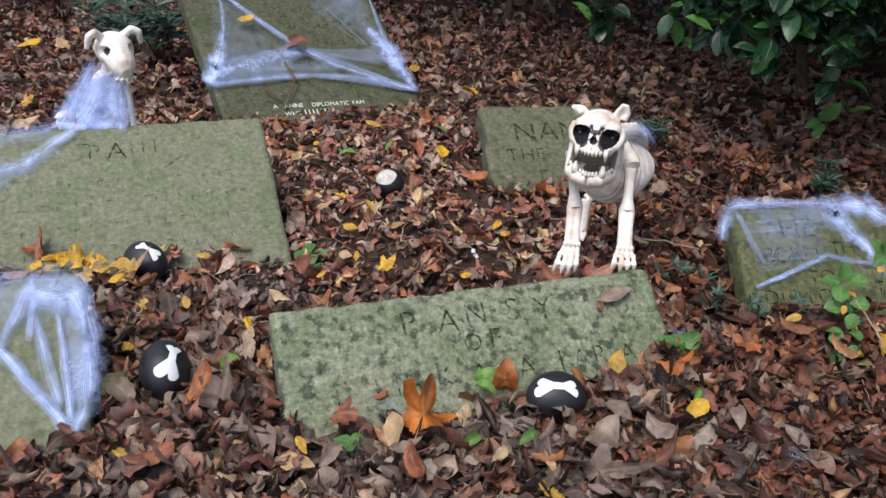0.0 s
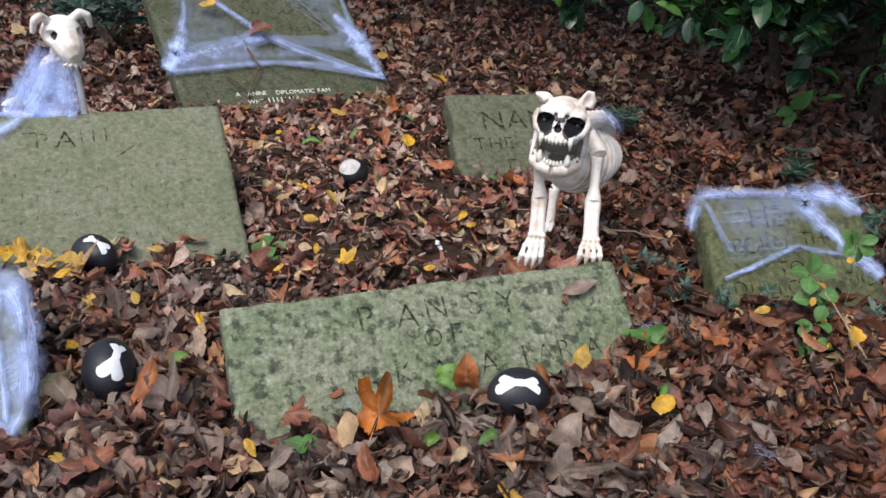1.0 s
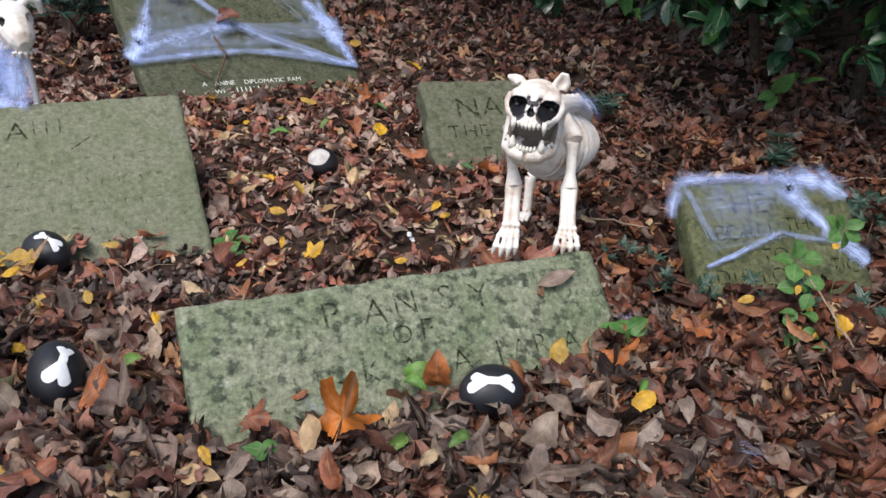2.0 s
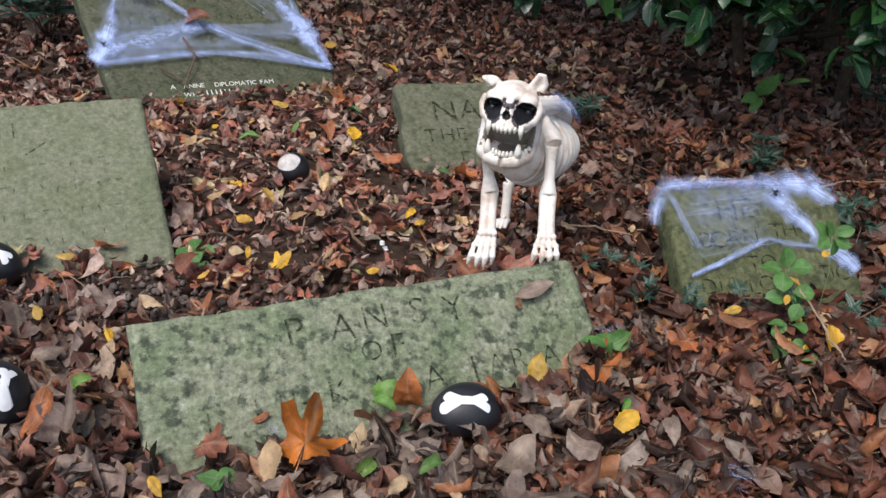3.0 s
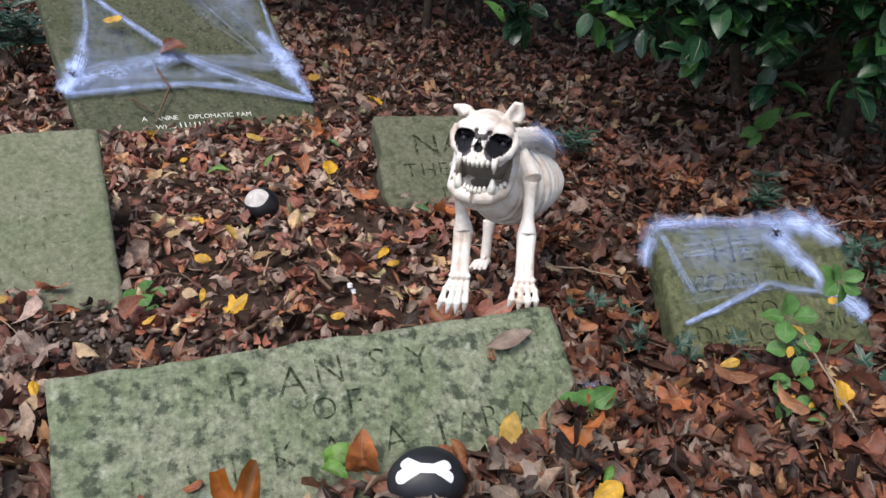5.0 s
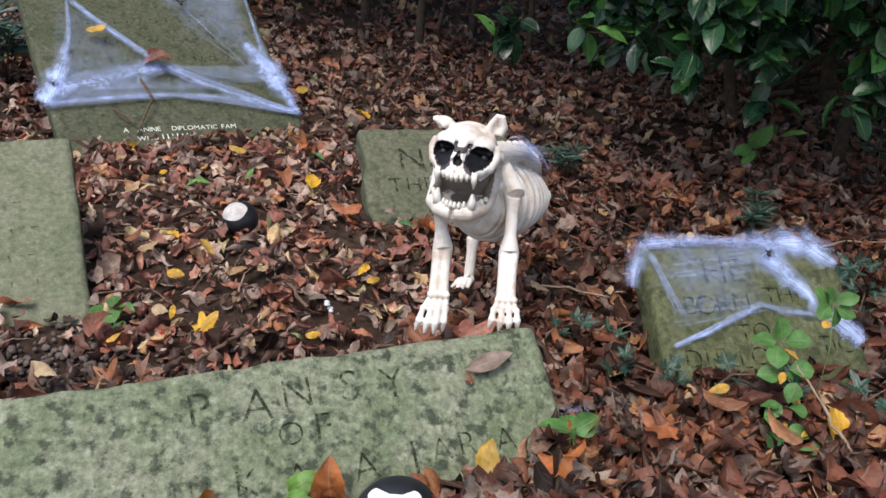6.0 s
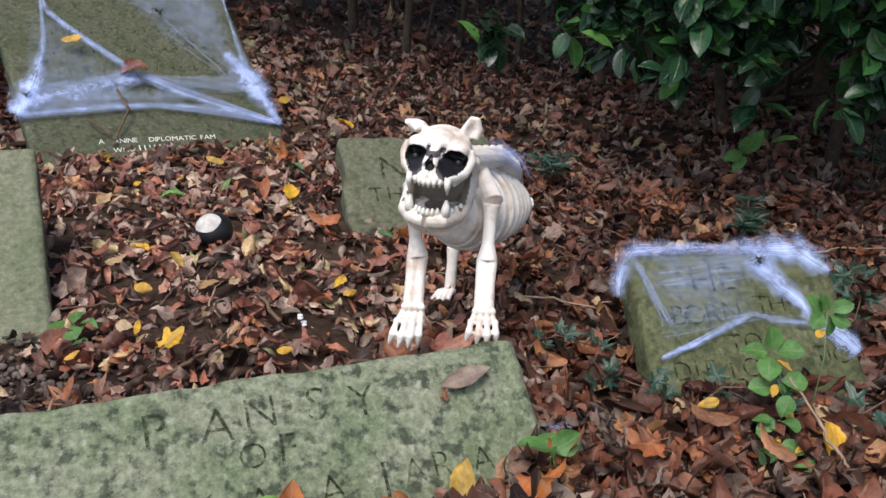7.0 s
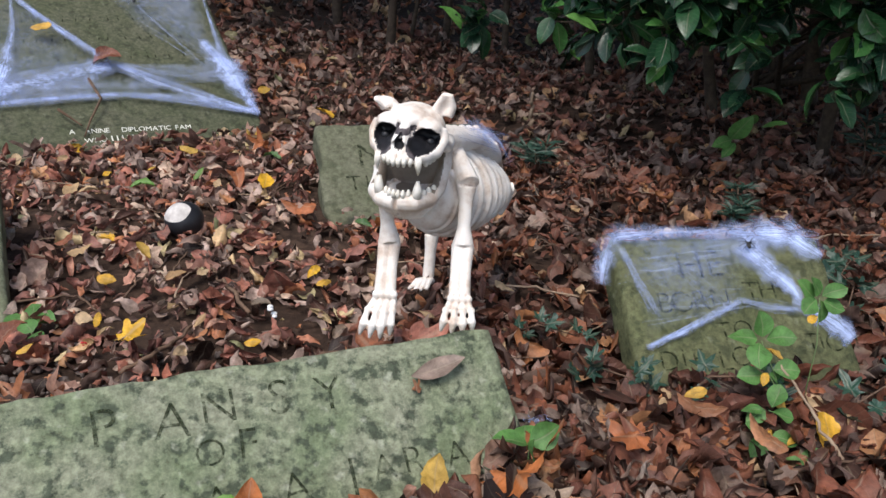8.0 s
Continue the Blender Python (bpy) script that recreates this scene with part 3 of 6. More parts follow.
def lobed_leaf(r, lobes=5, curl=0.5, depth=0.45):
    """A maple-like leaf about 1 across, with pointed lobes."""
    k = 41
    th = np.linspace(-np.pi * 0.95, np.pi * 0.95, k)
    rad = np.full(k, 0.20) + 0.05 * np.cos(th)
    for c, length, wide in ((0.0, 1.0, 0.46), (0.95, 0.86, 0.44), (-0.95, 0.86, 0.44), (1.95, 0.6, 0.44), (-1.95, 0.6, 0.44)):
        rad = np.maximum(rad, length * (0.26 + depth * 0.75 * np.clip(1 - np.abs(th - c) / wide, 0, 1) ** 0.9))
    rad *= 1 + 0.08 * r.standard_normal(k)
    rings = []
    ph, amp = r.random() * 6, curl * r.uniform(0.7, 1.2)
    for q in (0.25, 0.5, 0.75, 1.0):
        x, y = q * rad * np.cos(th), q * rad * np.sin(th)
        z = amp * q * q * (0.16 * np.cos(2 * th + ph) * rad / 0.5 + 0.55 * rad * rad) + 0.015 * q * r.standard_normal(k) + 0.03 * q * np.cos(th * 5)
        rings.append(np.stack([x, y, z], -1))
    v = np.concatenate([[[0, 0, 0]], *rings, [[-0.34, 0.008, 0.06], [-0.34, -0.008, 0.06]]])
    uv = np.stack([v[:, 0] + 0.4, v[:, 1] * 2.2], -1)
    v = crumple(v, r, 0.035 + 0.02 * abs(curl))
    f = [(0, 1 + i, 2 + i) for i in range(k - 1)]
    for g in (0, 1, 2):
        f += [(1 + g * k + i, 1 + (g + 1) * k + i, 2 + (g + 1) * k + i, 2 + g * k + i) for i in range(k - 1)]
    f.append((0, len(v) - 2, len(v) - 1))
    return v, f, uv


def turn_matrices(r, n, tilt):
    """Random rotations: any heading, a tilt of about that many radians."""
    yaw, tx, ty = r.uniform(0, 2 * np.pi, n), r.normal(0, tilt, n), r.normal(0, tilt, n)
    flip = r.random(n) < 0.4
    cz, sz, cx, sx, cy, sy = np.cos(yaw), np.sin(yaw), np.cos(tx), np.sin(tx), np.cos(ty), np.sin(ty)
    one, zero = np.ones(n), np.zeros(n)
    rz = np.stack([cz, -sz, zero, sz, cz, zero, zero, zero, one], -1).reshape(n, 3, 3)
    rx = np.stack([one, zero, zero, zero, cx, -sx, zero, sx, cx], -1).reshape(n, 3, 3)
    ry = np.stack([cy, zero, sy, zero, one, zero, -sy, zero, cy], -1).reshape(n, 3, 3)
    m = rx @ ry @ rz
    m[flip] = m[flip] @ np.diag([1.0, -1.0, -1.0])
    return m


def scatter(name, centres, sizes, turns, variants, pick, mat, label, category, parent=None, kind="stuff"):
    """Many leaves as one mesh."""
    vs, idx, starts, uvs, n, loops = [], [], [], [], 0, 0
    for k, (v, f, uv) in enumerate(variants):
        sel = np.where(pick == k)[0]
        if not len(sel):
            continue
        p = np.einsum("nij,vj->nvi", turns[sel], v) * sizes[sel, None, None] + centres[sel, None]
        vs.append(p.reshape(-1, 3))
        uvs.append(np.tile(uv, (len(sel), 1)))
        for size in sorted({len(q) for q in f}):
            fa = np.array([q for q in f if len(q) == size])
            fi = (fa[None] + (np.arange(len(sel)) * len(v) + n)[:, None, None]).reshape(-1, size)
            idx.append(fi.reshape(-1))
            starts.append(np.arange(len(fi)) * size + loops)
            loops += fi.size
        n += len(sel) * len(v)
    me = bpy.data.meshes.new(name)
    vs, idx, starts = np.concatenate(vs), np.concatenate(idx), np.concatenate(starts)
    me.vertices.add(len(vs))
    me.vertices.foreach_set("co", vs.astype(np.float32).ravel())
    me.loops.add(len(idx))
    me.loops.foreach_set("vertex_index", idx.astype(np.int32))
    me.polygons.add(len(starts))
    me.polygons.foreach_set("loop_start", starts.astype(np.int32))
    layer = me.uv_layers.new(name="blade")
    layer.data.foreach_set("uv", np.concatenate(uvs)[idx].astype(np.float32).ravel())
    me.update(calc_edges=True)
    me.validate()
    me.polygons.foreach_set("use_smooth", np.ones(len(me.polygons), dtype=bool))
    me.materials.append(mat)
    ob = new(name, me)
    if parent:
        ob.parent = parent
        return tagged(ob, label, kind=kind)
    return tagged(ob, label, category, kind=kind)


lr = np.random.default_rng(11)
OVALS = [oval_leaf(lr, 5, 9, lr.uniform(0.28, 0.55), lr.uniform(-3.2, 3.2), lr.uniform(-1.2, 1.2), 0.045, 0.12) for _ in range(20)]
ROUNDS = [oval_leaf(lr, 5, 8, lr.uniform(0.5, 0.85), lr.uniform(-3.0, 3.0), lr.uniform(-1.2, 1.2), 0.055, 0.16) for _ in range(10)]
LOBED = [lobed_leaf(lr, 5, lr.uniform(-2.2, 2.2), lr.uniform(0.35, 0.55)) for _ in range(8)]
SCRAPS = [oval_leaf(lr, 3, 5, lr.uniform(0.3, 0.9), lr.uniform(-1.6, 1.6), lr.uniform(-0.8, 0.8), 0.08, 0.3) for _ in range(6)]
KINDS = OVALS + ROUNDS + LOBED + SCRAPS
CUT = np.cumsum([len(OVALS), len(ROUNDS), len(LOBED), len(SCRAPS)])


def litter(name, n, x0, x1, y0, y1, small, large, weights, tilt, lift, mat, label, thin=None, margin=0.02):
    x, y = lr.uniform(x0, x1, n), lr.uniform(y0, y1, n)
    if thin:
        keep = lr.random(n) < thin(x, y)
        x, y = x[keep], y[keep]
    z = ground_height(x, y) + lr.random(len(x)) ** 1.5 * lift
    p = np.stack([x, y, z], -1)
    p = p[~in_stone(p, margin)]
    n = len(p)
    group = lr.choice(4, n, p=weights)
    pick = np.array([lr.integers(0 if g == 0 else CUT[g - 1], CUT[g]) for g in group])
    size = lr.uniform(small, large, n) * np.where(group == 3, 0.5, np.where(group == 2, 1.25, 1.0))
    scatter(name, p, size, turn_matrices(lr, n, tilt), KINDS, pick, mat, label, "leaf litter")


def gravel_gap(x, y):
    """The barer patch between the stones."""
    return 1 - 0.90 * np.exp(-(((x + 0.43) / 0.24) ** 2 + ((y - 1.77) / 0.10) ** 2))


def bramble_gap(x, y):
    """Fewer leaves where the bramble stands."""
    return 1 - 0.85 * np.exp(-(((x - 0.97) / 0.13) ** 2 + ((y - 1.62) / 0.10) ** 2))


litter("leaf_litter", 9000, -1.6, 0.75, 0.55, 1.75, 0.040, 0.098, [0.54, 0.18, 0.03, 0.25], 0.50, 0.040, LITTER_GREY, "thick bed of curled grey-brown dead leaves", gravel_gap)
litter("leaf_litter", 3600, 0.62, 2.0, 0.55, 1.75, 0.045, 0.105, [0.54, 0.20, 0.03, 0.23], 0.50, 0.042, LITTER_RED, "thick bed of dark red-brown dead leaves", gravel_gap)
litter("leaf_litter", 1350, 0.25, 2.0, 1.15, 2.1, 0.060, 0.115, [0.48, 0.30, 0.07, 0.15], 0.55, 0.045, LITTER_RED, "large crumpled red-brown leaves heaped beside the slab", bramble_gap, 0.04)
litter("leaf_litter", 1300, -1.4, -0.2, 0.9, 1.75, 0.055, 0.115, [0.42, 0.27, 0.09, 0.22], 0.50, 0.045, LITTER, "orange and brown dead leaves around painted pebbles", gravel_gap)
litter("leaf_litter", 5200, -1.9, 0.62, 1.7, 3.2, 0.032, 0.088, [0.44, 0.20, 0.03, 0.33], 0.48, 0.034, LITTER_LIT, "bed of pale brown leaves between gravestones", gravel_gap)
litter("leaf_litter", 4300, 0.45, 2.3, 1.7, 3.2, 0.034, 0.095, [0.44, 0.20, 0.03, 0.33], 0.48, 0.034, LITTER_RED, "bed of dark red-brown dead leaves between gravestones")
litter("leaf_litter", 10000, -3.4, 3.6, 3.1, 5.4, 0.045, 0.10, [0.45, 0.25, 0.05, 0.25], 0.45, 0.034, LITTER, "distant bed of brown dead leaves")
litter("leaf_litter", 7000, -6.0, 6.0, 5.3, 9.5, 0.07, 0.12, [0.4, 0.25, 0.15, 0.2], 0.45, 0.04, LITTER, "far bed of brown dead leaves under hedges")

litter("leaf_litter", 9000, -6.0, 6.0, -3.5, 0.58, 0.06, 0.11, [0.5, 0.25, 0.05, 0.2], 0.40, 0.03, LITTER_GREY, "bed of brown dead leaves along the path")
litter("leaf_litter", 5000, -6.0, -1.5, 0.5, 5.4, 0.05, 0.10, [0.5, 0.25, 0.05, 0.2], 0.40, 0.03, LITTER, "outlying bed of brown dead leaves")
litter("leaf_litter", 5000, 1.7, 6.0, 0.5, 5.4, 0.05, 0.10, [0.5, 0.25, 0.05, 0.2], 0.40, 0.03, LITTER, "shaded bed of brown dead leaves under shrubs")

SINGLE = {}
for tone, mat in TONES.items():
    SINGLE[tone] = []
    for i in range(7):
        v, f, uv = (oval_leaf(lr, 9, 15, lr.uniform(0.42, 0.68), lr.choice([-1, 1]) * (lr.uniform(0.3, 1.0) if tone in ("yellow", "tan") else lr.uniform(0.8, 2.2)), lr.choice([-1, 1]) * lr.uniform(0.15, 0.55), 0.022, 0.05), lobed_leaf(lr, 5, lr.uniform(0.5, 1.6), 0.42))[(tone == "orange" and i % 2) or (tone == "yellow" and i == 3)]
        buf = Buf()
        buf.add(v, f)
        buf.uv = uv
        SINGLE[tone].append(buf.mesh("fallen_leaf", [mat]))
WORDS = {"yellow": "bright yellow fallen leaf lying on the litter", "tan": "pale tan dry fallen leaf on the litter", "orange": "curled orange-brown fallen leaf on the litter",
         "green": "fresh green fallen leaf among dead leaves", "grey": "dull grey-brown oval fallen leaf on the litter"}


def drop_leaf(tone, x, y, size, z=None, tilt=(0, 0), heading=None, mesh=None, label=""):
    me = mesh or SINGLE[tone][int(lr.integers(7))]
    ob = new("fallen_leaf", me)
    tx, ty = lr.normal(0, 0.22), lr.normal(0, 0.22) - 0.25
    ob.rotation_euler = (tx + tilt[0] + 0.25, ty + tilt[1] + 0.25, lr.uniform(0, 6.28) if heading is None else radians(heading))
    ob.rotation_mode = "ZYX"
    size *= 0.9
    ob.scale = (size, size, size)
    ob.location = (x, y, float(ground_height(x, y)) + (0.066 if y < 1.9 else 0.046) if z is None else z)
    return tagged(ob, label or WORDS[tone], "leaf", "single fallen leaves")


for spot in ((-0.128, 1.886, 0.083), (-0.215, 2.288, 0.058), (-0.017, 2.751, 0.085), (-0.215, 1.971, 0.038), (-0.601, 1.854, 0.048), (-0.891, 1.790, 0.104), (-0.841, 1.803, 0.059), (-0.844, 1.717, 0.050), (-0.577, 1.641, 0.050), (-0.789, 1.775, 0.068), (-0.281, 1.815, 0.036), (-0.409, 1.574, 0.044), (-0.204, 1.162, 0.046), (-0.188, 3.854, 0.091), (-0.293, 3.024, 0.074), (-0.310, 2.340, 0.055), (-0.257, 2.155, 0.055), (0.544, 1.293, 0.079), (1.080, 1.853, 0.045), (0.997, 1.652, 0.050), (-1.634, 2.990, 0.077), (-2.094, 3.906, 0.157), (0.078, 3.566, 0.085), (-0.938, 1.789, 0.070)):
    drop_leaf("yellow", *spot)
for spot in ((-0.022, 1.989, 0.041), (-0.362, 1.694, 0.078), (-1.915, 3.896, 0.171), (-1.548, 2.809, 0.129), (-0.477, 2.658, 0.075), (-0.519, 2.666, 0.067), (-0.631, 2.907, 0.048), (-0.352, 2.270, 0.066), (-0.398, 1.529, 0.043), (1.082, 2.095, 0.051), (-0.037, 1.224, 0.086)):
    drop_leaf("tan", *spot)
for spot in ((0.103, 2.584, 0.132), (-0.076, 3.080, 0.099), (-0.329, 1.874, 0.083), (0.331, 2.480, 0.103), (-0.102, 2.815, 0.137), (-1.026, 1.831, 0.108), (-0.448, 1.318, 0.113), (0.531, 1.463, 0.120), (-0.151, 1.262, 0.088), (0.003, 1.128, 0.094), (0.858, 1.635, 0.096), (0.584, 1.536, 0.088), (-0.463, 1.103, 0.110), (0.933, 1.555, 0.095), (0.728, 1.553, 0.106)):
    drop_leaf("orange", *spot)
for spot in ((-0.204, 2.790, 0.055), (0.138, 1.387, 0.059), (0.218, 1.210, 0.055), (0.559, 1.341, 0.040), (-0.415, 1.419, 0.058), (-0.028, 2.992, 0.082), (0.275, 2.493, 0.062), (-0.348, 2.724, 0.076)):
    drop_leaf("green", *spot)
for spot in ((0.353, 1.216, 0.112), (-0.143, 1.143, 0.083), (0.399, 1.312, 0.091), (-0.515, 1.514, 0.088), (-0.011, 1.179, 0.084), (0.463, 1.228, 0.089), (0.704, 1.206, 0.079), (0.616, 1.276, 0.080), (-0.595, 1.283, 0.095), (-0.700, 1.289, 0.083)):
    drop_leaf("grey", *spot)

MAPLE = Buf()
MV, MF, MUV = lobed_leaf(np.random.default_rng(5), 5, 2.0, 0.5)
MAPLE.add(MV, MF)
MAPLE.uv = MUV
MAPLE = MAPLE.mesh("fallen_leaf", [MAPLE_ORANGE])
drop_leaf("orange", 0.005, 1.255, 0.16, 0.072, (0.0, -0.1), 75, MAPLE, "large bright orange maple leaf propped against the slab")
drop_leaf("orange", 0.185, 1.42, 0.10, 0.065, (0.75, 0.1), 95, SINGLE["orange"][0], "tall orange-brown leaf standing against the slab")
drop_leaf("yellow", 0.432, 1.500, 0.075, 0.062, (0.6, 0.1), 80, SINGLE["yellow"][0], "small yellow leaf standing against the slab")
drop_leaf("green", 0.14, 1.42, 0.065, 0.062, (0.5, 0.0), 30, None, "light green leaf leaning on the slab")
GV, GF, GUV = oval_leaf(np.random.default_rng(9), 9, 13, 0.40, 0.7, 0.3, 0.01, 0.02)
GREY = Buf()
GREY.add(GV, GF)
GREY.uv = GUV
gp0 = on_face("pansy", 0.415, 0.034, 0.012)
drop_leaf("grey", gp0[0], gp0[1], 0.105, gp0[2], (0.36, -0.05), 14, GREY.mesh("fallen_leaf", [TONES["grey"]]), "grey-brown oval leaf lying on the slab")
for u, v, s, tone, hd in ((0.372, 0.008, 0.028, "orange", 100), (-0.175, -0.115, 0.04, "orange", 20)):
    p = on_face("pansy", u, v, 0.006)
    drop_leaf(tone, p[0], p[1], s, p[2], (0.35, -0.05), hd, None, "dead leaf lying on the mossy slab")
for u, v, s, tone, hd in ((-0.174, 0.212, 0.080, "yellow", 190), (0.000, 0.050, 0.125, "orange", 10)):
    p = on_face("embassy", u, v, 0.046)
    drop_leaf(tone, p[0], p[1], s, p[2], (0.35, -0.05), hd, SINGLE[tone][0], "leaf caught in the cobweb")

for k in range(26):
    p = on_face("embassy", -0.40 + 0.90 * (k + lr.random()) / 26, -0.352 + 0.010 * lr.standard_normal(), 0.03)
    drop_leaf(lr.choice(["tan", "orange", "grey", "yellow"], p=[0.3, 0.34, 0.26, 0.10]), p[0], p[1], lr.uniform(0.05, 0.08), p[2], (0.3, 0.0))
for k in range(16):
    drop_leaf("yellow" if k % 4 else "tan", -0.86 + 0.09 * lr.standard_normal(), 1.765 + 0.035 * lr.standard_normal(), lr.uniform(0.04, 0.065))
for k in range(170):
    x, y = lr.uniform(-1.1, 1.5), lr.uniform(0.95, 2.9)
    z = float(ground_height(x, y)) + 0.045
    if in_stone(np.array([(x, y, z), (x, y + 0.03, z), (x, y - 0.03, z - 0.02)]), 0.045).any() or math.hypot(x - 0.4, y - 1.82) < 0.2:
        continue
    if any(math.hypot(x - a, y - b) < 0.11 for a, b in ((0.28, 1.37), (-0.53, 1.37), (-0.74, 1.83), (-0.18, 2.48))):
        continue
    drop_leaf(lr.choice(["orange", "grey", "tan", "yellow", "green"], p=[0.36, 0.34, 0.17, 0.11, 0.02]), x, y, lr.uniform(0.04, 0.085) if y < 1.8 else lr.uniform(0.03, 0.06), z - 0.008)


# ---- painted pebbles ----
def bone_shape(buf, place, length, width, bend=0.0):
    """A flat cartoon bone laid on a surface by place(a, b)."""
    k = 64
    out = []
    hl, hw, kr = length / 2, width / 2, width * 0.25
    for i in range(k):
        t = 2 * np.pi * i / k
        ca, sa = math.cos(t), math.sin(t)
        far = min((hl - kr) / max(abs(ca), 1e-6), hw * 0.32 / max(abs(sa), 1e-6))
        for cx, cy in ((hl - kr, hw - kr), (hl - kr * 0.9, -hw + kr), (-hl + kr, hw - kr * 0.8), (-hl + kr, -hw + kr)):
            along = ca * cx + sa * cy
            disc = along * along - (cx * cx + cy * cy - kr * kr)
            if disc > 0 and along > 0:
                far = max(far, along + math.sqrt(disc))
        out.append((ca * far, sa * far + bend * ca * ca))
    rings = [[place(a * q, b * q) for a, b in out] for q in (1.0, 0.8, 0.6, 0.4, 0.2)]
    verts = [p for ring in rings for p in ring] + [place(0, 0)]
    faces = [(r * k + i, r * k + (i + 1) % k, (r + 1) * k + (i + 1) % k, (r + 1) * k + i) for r in range(4) for i in range(k)]
    faces += [(4 * k + i, 4 * k + (i + 1) % k, 5 * k) for i in range(k)]
    buf.add(verts, faces)


def pebble(at, radii, heading, eye, bone, label, face=False):
    """A rounded pebble with a white shape painted on the side that faces eye."""
    ca, sa = math.cos(radians(heading)), math.sin(radians(heading))
    axes = np.array([[ca, sa, 0], [-sa, ca, 0], [0, 0, 1]])
    radii = np.array(radii)
    buf = Buf()
    buf.ball((0, 0, 0), radii, axes, 36, 24)
    rr = np.random.default_rng(int(abs(at[0]) * 1000))
    ph = rr.random(3) * 6
    v = buf.v[0]
    v *= (1 + 0.04 * np.sin(v[:, :1] * 40 + ph[0]) * np.cos(v[:, 1:2] * 35 + ph[1]))
    ob = new("painted_pebble", buf.mesh("painted_pebble", [PEBBLE]))
    ob.location = at
    tagged(ob, label, "painted stone", "painted pebbles")
    d = Vector(eye).normalized()
    ra = Vector((0, 0, 1)).cross(d).normalized()
    ua = d.cross(ra)
    length, width, turn, du, dv = bone
    ct, st = math.cos(radians(turn)), math.sin(radians(turn))

    def place(a, b):
        a, b = a * ct - b * st + du, a * st + b * ct + dv
        w = np.array(d * 0.05 + ra * a + ua * b)
        q = axes @ w
        w = w / np.linalg.norm(q / radii)
        return w * (1 + 0.04 * np.sin(w[0] * 40 + ph[0]) * np.cos(w[1] * 35 + ph[1])) * 1.025

    pb = Buf()
    if face:
        k = 30
        out = [(0.5 * length * math.cos(t) * (1 + 0.08 * math.sin(3 * t)), 0.5 * width * math.sin(t) * (1 + 0.1 * math.cos(2 * t + 1))) for t in np.linspace(0, 2 * np.pi, k, endpoint=False)]
        rings = [[place(a * q, b * q) for a, b in out] for q in (1.0, 0.8, 0.6, 0.4, 0.2)]
        pb.add([p for r in rings for p in r] + [place(0, 0)], [(g * k + i, g * k + (i + 1) % k, (g + 1) * k + (i + 1) % k, (g + 1) * k + i) for g in range(4) for i in range(k)] + [(4 * k + i, 4 * k + (i + 1) % k, 5 * k) for i in range(k)])
        part("painted_face", pb.mesh("painted_face", [GREY_FACE]), ob, "chalky white flat face")
    else:
        bone_shape(pb, place, length, width)
        part("painted_bone", pb.mesh("painted_bone", [WHITE_PAINT]), ob, "white painted bone shape")
    return ob


pebble((0.283, 1.372, 0.062), (0.064, 0.052, 0.046), 10, (-0.12, -0.75, 0.75), (0.120, 0.056, 8, 0.002, 0.016), "black painted pebble with white bone by the slab")
pebble((-0.535, 1.375, 0.055), (0.052, 0.068, 0.058), 10, (0.42, -0.62, 0.66), (0.086, 0.044, 58, 0.012, 0.016), "black painted pebble with white bone among leaves")
pebble((-0.745, 1.835, 0.045), (0.062, 0.050, 0.050), -30, (0.30, -0.60, 0.85), (0.076, 0.036, -52, 0.008, 0.014), "black painted pebble with white bone on yellow leaves")
pebble((-0.175, 2.485, 0.030), (0.048, 0.052, 0.044), 0, (-0.25, -0.75, 0.70), (0.118, 0.086, 8, -0.012, 0.012), "black pebble with pale chalky face on leaves", True)


# ---- skeleton figures ----
def bake(buf, voxel, smooth):
    """The merged, rounded surface of overlapping pieces."""
    ob = new("raw", buf.mesh("raw", [BONE]))
    md = ob.modifiers.new("merge", "REMESH")
    md.mode, md.voxel_size, md.use_smooth_shade = "VOXEL", voxel, True
    sm = ob.modifiers.new("soften", "SMOOTH")
    sm.factor, sm.iterations = 0.5, smooth
    me = bpy.data.meshes.new_from_object(ob.evaluated_get(bpy.context.evaluated_depsgraph_get()))
    bpy.data.objects.remove(ob)
    return me


def limb(buf, pts, radii, n=9):
    """A bone with knobbed ends along a path."""
    pts, radii = np.asarray(pts, float), np.asarray(radii, float)
    t = np.linspace(0, len(pts) - 1, n * (len(pts) - 1) + 1)
    base = np.arange(len(pts))
    p = np.stack([np.interp(t, base, pts[:, i]) for i in range(3)], -1)
    buf.tube(p, np.interp(t, base, radii), 12)


